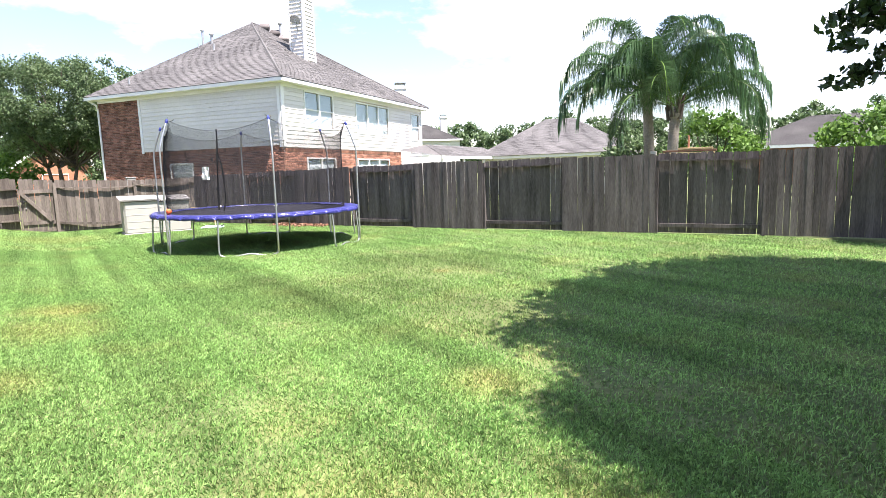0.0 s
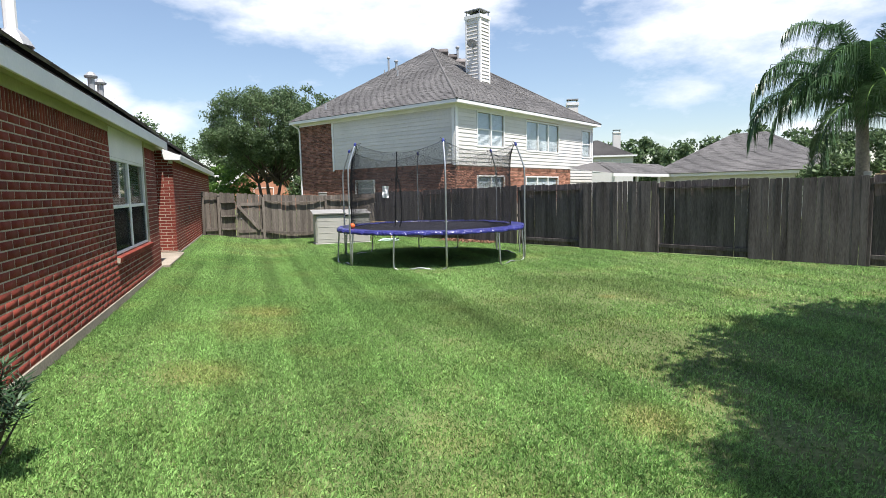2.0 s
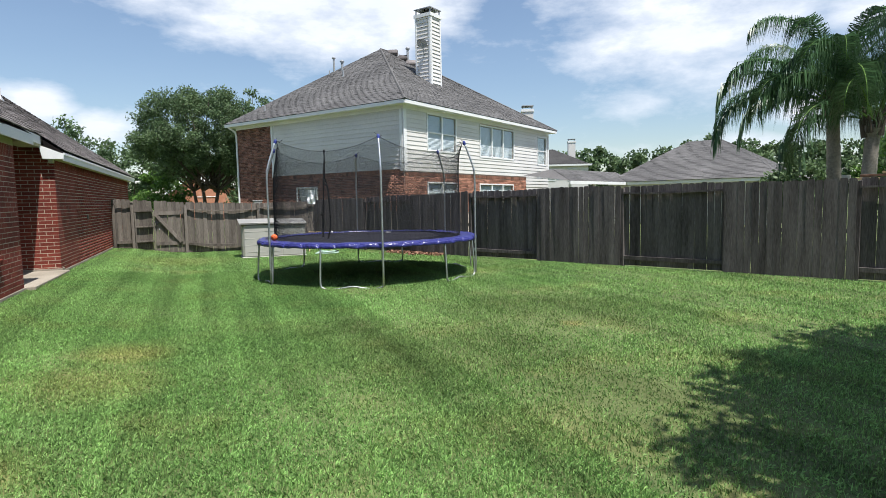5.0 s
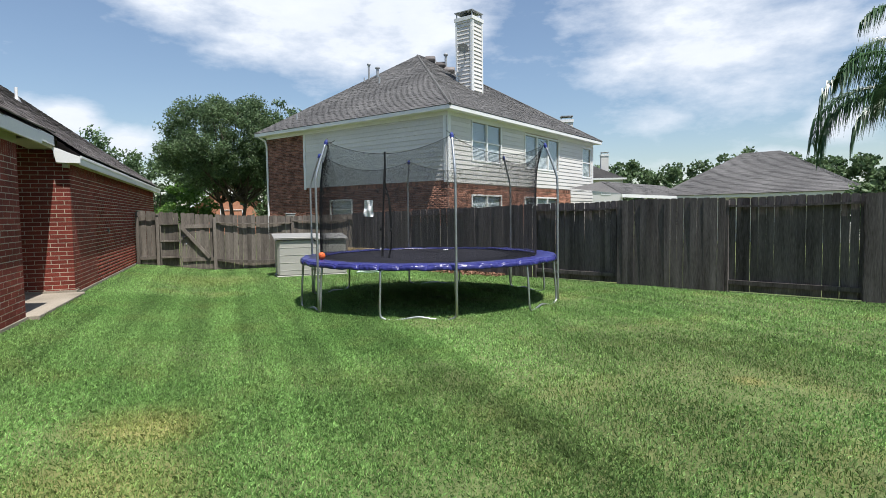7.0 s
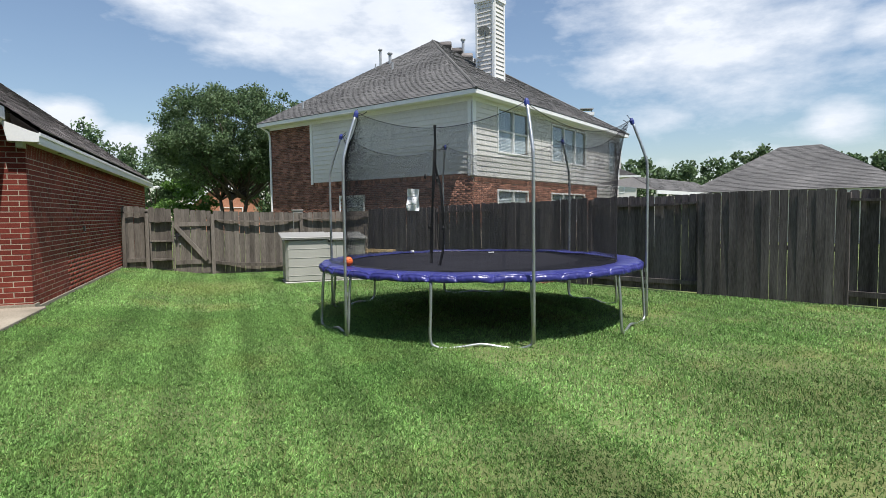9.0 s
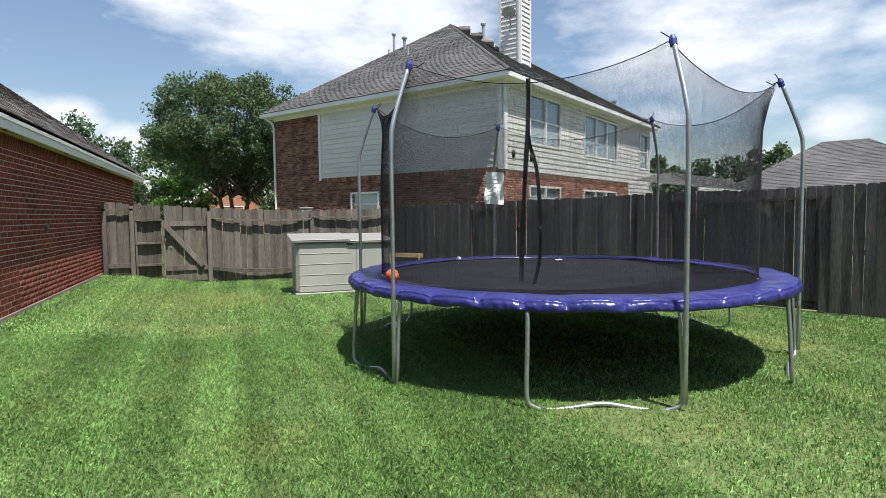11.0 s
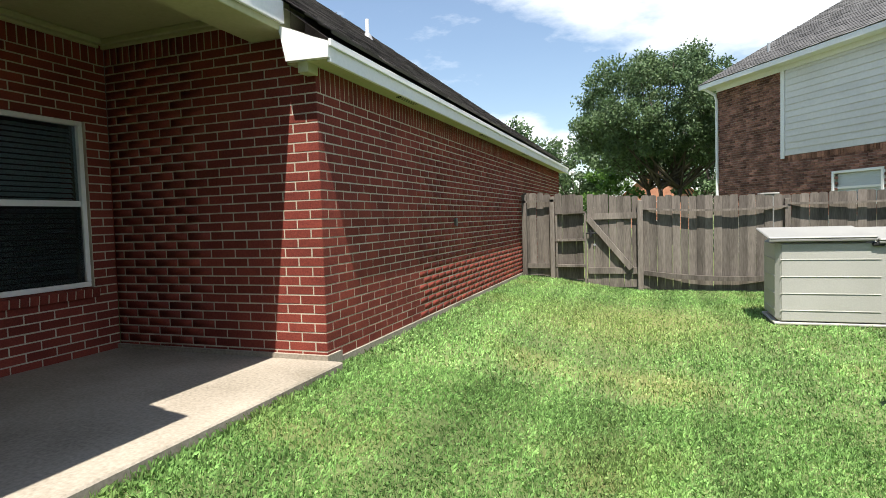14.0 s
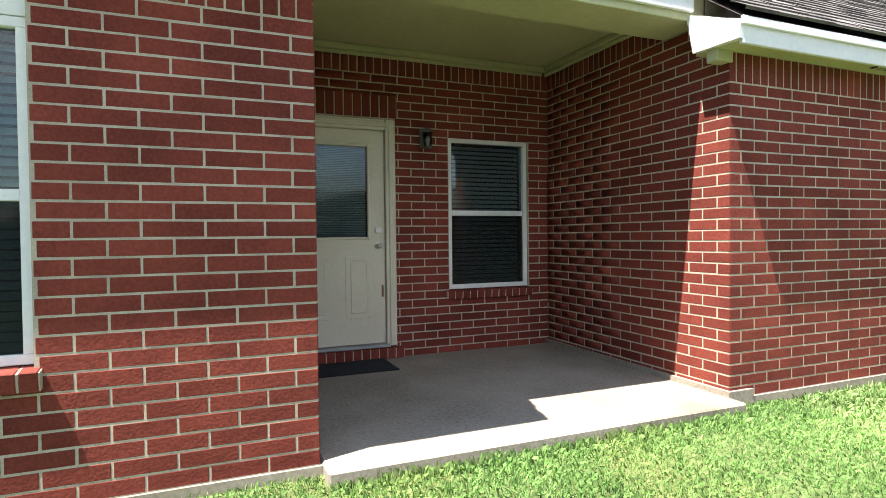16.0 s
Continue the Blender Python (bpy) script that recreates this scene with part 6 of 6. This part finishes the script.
tree("tree", "low green tree behind the house roof", (-8.0, 52, -0.1), 1, (-8.0, 52, 5.0), (3.4, 3.0, 3.0), 50, 100, 0.9, 0.3, "leaf", 16, 0.16, 0.1)
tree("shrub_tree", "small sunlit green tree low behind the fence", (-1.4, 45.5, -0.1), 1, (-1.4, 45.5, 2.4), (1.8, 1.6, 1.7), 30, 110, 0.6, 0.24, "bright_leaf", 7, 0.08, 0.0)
tree("shrub_tree", "glossy dark green tree beyond the side fence", (23.4, 17.5, -0.1), 1, (23.4, 17.5, 1.7), (1.0, 1.0, 1.3), 50, 100, 0.5, 0.20, "leaf", 8, 0.09, 0.0)
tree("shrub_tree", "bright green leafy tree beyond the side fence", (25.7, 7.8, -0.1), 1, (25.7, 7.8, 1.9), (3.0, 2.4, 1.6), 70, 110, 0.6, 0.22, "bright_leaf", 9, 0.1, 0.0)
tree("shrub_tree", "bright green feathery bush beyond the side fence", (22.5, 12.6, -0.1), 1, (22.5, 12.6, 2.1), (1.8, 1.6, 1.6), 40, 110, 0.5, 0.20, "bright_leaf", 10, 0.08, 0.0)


def far_woods():
    rng = np.random.RandomState(30)
    t = thing("far_trees", "distant line of green woods behind the houses", "woods", (55, 70, -0.1), kind="stuff")
    P = []
    for k in range(46):
        ang = radians(24 + k * 1.5 + rng.uniform(-0.6, 0.6))
        d = rng.uniform(82, 104)
        h = rng.uniform(8.6, 10.6) * d / 92
        x, y = d * math.sin(ang), d * math.cos(ang)
        _, p = crown_points((x, y, h * 0.5), (3.4, 3.0, h * 0.40), 30, 80, 1.1, rng)
        P.append(p)
    _, p = crown_points((71, 66, 7.4), (3.4, 3, 3.0), 26, 60, 1.2, rng)
    P.append(p)
    V, F = leaf_quads(np.concatenate(P), 0.50, rng, 0.7)
    arrays("crowns", V, F, "leaf", t)
    P = []
    for k in range(26):
        ang = radians(-22 + k * 1.6)
        d = rng.uniform(88, 104)
        h = rng.uniform(4.5, 6.5)
        _, p = crown_points((d * math.sin(ang), d * math.cos(ang), h * 0.5), (3.0, 2.6, h * 0.5), 14, 55, 1.2, rng)
        P.append(p)
    V, F = leaf_quads(np.concatenate(P), 0.50, rng, 0.7)
    arrays("crowns", V, F, "leaf", t)


far_woods()

# broad-leaved tree whose crown shades the lawn
tree("shade_tree", "large broad-leaved shade tree with low hanging leaves", (8.6, -2.6, -0.07), 1, (8.9, -1.45, 6.0), (4.25, 4.6, 2.9), 980, 170, 0.78, 0.22, "pear_leaf", 12, 0.2, 0.2,
     extra=(((8.25, 2.5, 3.15), (0.45, 0.4, 0.30), 16, 34, 0.22), ((8.25, 2.4, 2.65), (0.35, 0.3, 0.14), 9, 22, 0.16), ((7.75, 2.65, 2.52), (0.30, 0.2, 0.05), 5, 9, 0.12), ((8.7, 2.2, 3.1), (0.5, 0.4, 0.4), 14, 34, 0.24), ((5.35, -1.25, 6.7), (1.75, 1.7, 1.1), 120, 180, 0.5)))


tree("tree", "green tree that shades the end of the side fence", (17.6, 0.6, -0.1), 1, (16.2, 1.0, 6.4), (2.0, 2.0, 1.4), 110, 150, 0.6, 0.2, "pear_leaf", 13, 0.14, 0.2)


def palm(base, height, crown_r, fronds, seed, lean=(0, 0)):
    rng = np.random.RandomState(seed)
    t = thing("palm_tree", "tall feather palm with drooping fronds and ringed trunk", "palm tree", base, group="palms beyond the side fence")
    base = Vector(base)
    top = base + Vector((lean[0], lean[1], height))
    pts, rad = [], []
    n = 40
    for k in range(n + 1):
        s = k / n
        p = base.lerp(top, s) + Vector((lean[0] * s * s * 0.3, 0, 0))
        pts.append(p)
        rad.append((0.20 - 0.05 * s) * (1.05 if k % 2 else 0.97) + (0.07 if s > 0.93 else 0))
    part("trunk", tubed(pts, rad, 14), "palm_trunk", t, smooth=True)
    for k in range(12):
        a = k * 2.4
        b = top + Vector((math.cos(a) * 0.16, math.sin(a) * 0.16, -0.35 + 0.04 * k))
        part("leaf_boot", tubed([b, b + Vector((math.cos(a) * 0.12, math.sin(a) * 0.12, 0.45))], [0.09, 0.03], 6), "bark", t)
    for f in range(fronds):
        az = f * 2.399 + rng.uniform(-0.2, 0.2)
        up = 1.52 - 1.30 * (f / fronds) + rng.uniform(-0.10, 0.10)
        L = crown_r * rng.uniform(0.88, 1.1)
        d = Vector((math.cos(az), math.sin(az), 0))
        p = top + Vector((0, 0, 0.15)) + d * 0.12
        ang = up
        rach = [p.copy()]
        m = 22
        for k in range(m):
            ang = max(ang - 0.022 - 0.245 * (k / m) ** 1.7, -1.4)
            p = p + (d * math.cos(ang) + Vector((0, 0, math.sin(ang)))) * (L / m)
            rach.append(p.copy())
        V, F = [], []
        side = Vector((-d.y, d.x, 0))
        for k in range(3, m):
            for sub in (0, 0.15, 0.3, 0.45, 0.6, 0.75, 0.9):
                q = rach[k].lerp(rach[k + 1], min(sub + rng.uniform(-0.07, 0.07), 1.0)) if k + 1 <= m else rach[k]
                fwd = (rach[min(k + 1, m)] - rach[k]).normalized()
                for sgn in (-1, 1):
                    ll = 1.0 * (1 - 0.55 * abs((k / m) - 0.45) * 1.4) * rng.uniform(0.6, 1.25)
                    dirn = (side * sgn * rng.uniform(0.35, 0.9) + fwd * 0.4 + Vector((0, 0, rng.uniform(-0.15, 0.25)))).normalized()
                    w = (fwd * 0.6 + Vector((0, 0, 0.6))).normalized() * 0.0105
                    p1 = q + dirn * ll * 0.3
                    p2 = p1 + (dirn * rng.uniform(0.1, 0.4) + Vector((0, 0, -1.0))).normalized() * ll * 0.75
                    i = len(V)
                    V += [q - w, q + w, p1 + w * 1.25, p1 - w * 1.25, p2]
                    F += [(i, i + 1, i + 2), (i, i + 2, i + 3), (i + 3, i + 2, i + 4)]
        fr = arrays("frond", [tuple(v) for v in V], F, "palm_leaf", t)
        part("rachis", tubed(rach, list(np.linspace(0.03, 0.006, m + 1)), 5), "bright_leaf", fr)
    return t


palm((17.45, 11.95, -0.1), 4.1, 3.9, 24, 41, (-0.15, 0.1))
palm((17.0, 11.0, -0.1), 3.45, 3.5, 20, 42, (0.1, -0.1))


def house_shrub():
    rng = np.random.RandomState(50)
    t = thing("shrub", "dark green shrub with narrow whorled leaves by the wall", "shrub", (-1.36, 3.55, 0.15))
    tips = []
    stems = bmesh.new()
    for k in range(46):
        a, e = rng.uniform(0, 6.28), rng.uniform(0.15, 1.4)
        r = rng.uniform(0.22, 0.42)
        tip = Vector((-1.36 + r * math.cos(a) * math.cos(e), 3.55 + r * math.sin(a) * math.cos(e), 0.36 + 0.60 * math.sin(e) * rng.uniform(0.6, 1.1)))
        tube(stems, [(-1.36, 3.55, 0.1), (-1.36 + (tip.x + 1.36) * 0.5, 3.55 + (tip.y - 3.55) * 0.5, tip.z * 0.6), tip], [0.012, 0.008, 0.004], 5)
        tips.append(tip)
    part("stem", stems, "bark", t)
    V, F = [], []
    for tip in tips:
        axis = (tip - Vector((-1.36, 3.55, 0.1))).normalized()
        o = axis.orthogonal().normalized()
        for q in range(26):
            a = q * 2.4
            out = (o * math.cos(a) + axis.cross(o) * math.sin(a))
            root = tip - axis * (0.005 * q)
            dirn = (out + axis * rng.uniform(0.2, 0.9)).normalized()
            w = axis.cross(dirn).normalized() * 0.008
            ln = rng.uniform(0.07, 0.125)
            i = len(V)
            V += [root, root + dirn * ln * 0.5 + w, root + dirn * ln, root + dirn * ln * 0.5 - w]
            F += [(i, i + 1, i + 2, i + 3)]
    arrays("leaves", [tuple(v) for v in V], F, "shrub_leaf", t)


house_shrub()


# ---- small things in the yard ----
def garden_hose():
    rng = random.Random(60)
    t = thing("garden_hose", "loose tangled pale green garden hose on the grass", "hose", (4.95, 20.4, -0.05))
    pts = []
    for k in range(40):
        a = k * 0.62
        pts.append((4.95 + math.cos(a) * (0.36 + rng.uniform(-.12, .1)) + rng.uniform(-.04, .04), 20.4 + math.sin(a) * (0.22 + rng.uniform(-.06, .06)), -0.03 + rng.uniform(0, 0.07)))
    part("tube", tubed(smoothed(pts, 4), 0.011, 7), MAT["hose"], t, smooth=True)
    part("nozzle", tubed([pts[-1], (pts[-1][0] + 0.12, pts[-1][1] + 0.03, pts[-1][2] + 0.02)], [0.014, 0.02], 8), "black", t)


MAT["hose"] = material("pale_green_hose", (0.35, 0.55, 0.45), (0.62, 0.74, 0.66), 6, 30, 0.5, 0.05)
garden_hose()


def sawhorse():
    t = thing("sawhorse", "small raw pine sawhorse near the storage shed", "sawhorse", (4.95, 21.75, -0.06))
    g = -0.06
    part("beam", boxed(-0.42, 0.42, -0.02, 0.02, 0.52, 0.62, bevel=0.004, m=pose(4.95, 21.75, 0, 0, 3, -12)), "wood", t)
    for x in (-0.34, 0.34):
        for sy in (-1, 1):
            a = pose(4.95, 21.75, 0, 0, 0, -12) @ Vector((x, sy * 0.02, 0.58))
            b = pose(4.95, 21.75, 0, 0, 0, -12) @ Vector((x * 1.1, sy * 0.2, g))
            part("leg", tubed([b, a], 0.022, 4), "wood", t)
    w = thing("wire_rack", "bent dark wire garden rack leaning on the fence", "wire rack", (4.75, 22.4, -0.06))
    for k, (x, h) in enumerate(((4.62, 1.35), (4.78, 1.45), (4.90, 1.25))):
        part("wire", tubed(smoothed([(x, 22.3, g), (x + 0.02, 22.6, 0.6), (x - 0.05, 22.9, h), (x + 0.1, 22.95, h + 0.06), (x + 0.2, 22.9, h - 0.05), (x + 0.1, 22.7, 0.9)], 5), 0.008, 6), "black", w, smooth=True)


sawhorse()


def leaf_litter():
    rng = np.random.RandomState(70)
    n = 900
    s = rng.uniform(4.2, 6.6, n)
    o = np.abs(rng.normal(0, 0.22, n)) + 0.09
    c = np.stack([CORNER.x - D.x * s - NRM.x * o, CORNER.y - D.y * s - NRM.y * o, np.full(n, -0.04) + rng.uniform(0, 0.06, n)], 1)
    V, F = leaf_quads(c, 0.07, rng, 0.7)
    t = arrays("leaf_litter", V, F, "rust")
    tagged(t, "dry reddish leaf litter along the fence foot", "leaf litter", kind="stuff")


leaf_litter()


def lumber_stack():
    c = Vector((15.4, 9.4, 0))
    t = thing("lumber_stack", "small stack of pale boards and a red post", "lumber", (c.x, c.y, -0.06))
    g = -0.06
    m = Matrix.Translation(c) @ pose(0, 0, 0, 0, 0, -62)
    for k, (a, b, z) in enumerate(((-0.7, 0.75, 1.93), (-0.6, 0.8, 2.0), (-0.2, 0.7, 2.06))):
        part("board", boxed(a, b, -0.15, 0.15, z, z + 0.05, bevel=0.004, m=m), "wood" if k != 1 else "rust", t)
    part("board", boxed(-0.95, -0.78, -0.05, 0.0, 1.93, 2.05, bevel=0.004, m=m), "resin", t, "pale panel with stripes")
    for x in (-0.55, 0.6):
        part("trestle", boxed(x, x + 0.09, -0.05, 0.05, g, 1.93, m=m), "fence", t)
    part("red_post", boxed(0.05, 0.10, -0.025, 0.025, 2.11, 2.45, bevel=0.004, m=m), "orange_brick", t)


lumber_stack()
t = thing("utility_box", "pale grey utility box beyond the back fence", "utility box", (3.35, 27.0, -0.06))
part("cabinet", boxed(3.15, 3.5, 26.85, 27.2, -0.06, 1.75, bevel=0.02), "resin_lid", t)
part("cap", boxed(3.13, 3.52, 26.83, 27.22, 1.75, 1.79, bevel=0.01), "resin_lid", t)


# ---- grass blades ----
def grass(name, x0, x1, y0, y1, per_m2, length, width, seed):
    rng = np.random.RandomState(seed)
    n = int((x1 - x0) * (y1 - y0) * per_m2)
    x, y = rng.uniform(x0, x1, n), rng.uniform(y0, y1, n)
    fence = (x - CORNER.x) * NRM.x + (y - CORNER.y) * NRM.y
    keep = (fence < -0.02) & (y < 23.62)
    slab = (y > NY) & (y < FY)
    keep &= np.where(slab, x > WX + 0.165, x > WX + 0.022)
    keep &= ~((x > 2.22) & (x < 4.30) & (y > 20.29) & (y < 21.26))
    lump = np.sin(x * 5.1 + 2 * np.sin(y * 3.3)) * np.sin(y * 4.7 + 2 * np.sin(x * 2.9))
    keep &= rng.uniform(0, 1, n) < 0.86 + 0.16 * lump
    x, y, lump = x[keep], y[keep], lump[keep]
    n = len(x)
    z = ground_z(x, y) - 0.004
    a = rng.uniform(0, 2 * np.pi, n)
    lean = np.minimum(np.abs(rng.normal(0, 0.72, n)), 1.35)
    L = length * rng.uniform(0.55, 1.3, n) * (1 + 0.12 * lump)
    near_wall = np.where((x < WX + 0.35) | ((y > NY) & (y < FY) & (x < WX + 0.45)), 1.1, 1.0)
    L *= near_wall
    L *= np.where((y > NY) & (y < FY) & (x < WX + 0.26), 1.4, 1.0)
    dx, dy, dz = np.sin(lean) * np.cos(a), np.sin(lean) * np.sin(a), np.cos(lean)
    px, py = -np.sin(a) * width * 0.5, np.cos(a) * width * 0.5
    base = np.stack([x, y, z], 1)
    side = np.stack([px, py, np.zeros(n)], 1)
    mid = base + np.stack([dx * 0.35, dy * 0.35, 0.62 * dz + 0.12], 1) * L[:, None]
    tip = base + np.stack([dx, dy, dz * 0.95], 1) * L[:, None]
    V = np.stack([base - side, base + side, mid + side * 0.8, tip], 1).reshape(-1, 3)
    i = np.arange(n)[:, None] * 4
    F = np.concatenate([i + np.array([[0, 1, 2]]), i + np.array([[0, 2, 3]])], 0)
    tagged(arrays(name, V, F, "blade"), "short green lawn grass blades", "grass", kind="stuff")


grass("grass", -1.75, 3.6, 0.6, 16.6, 8400, 0.043, 0.0042, 81)
grass("grass", -1.75, 12.0, -2.5, 0.6, 1800, 0.044, 0.0085, 82)
grass("grass", 3.6, 8.0, 0.6, 16.6, 3000, 0.042, 0.0075, 85)
grass("grass", 8.0, 14.0, 0.6, 13.0, 1700, 0.046, 0.0095, 83)
grass("grass", -1.75, 9.0, 16.6, 23.6, 2400, 0.044, 0.009, 84)
grass("grass", 8.0, 10.8, 13.0, 16.6, 1900, 0.046, 0.009, 86)
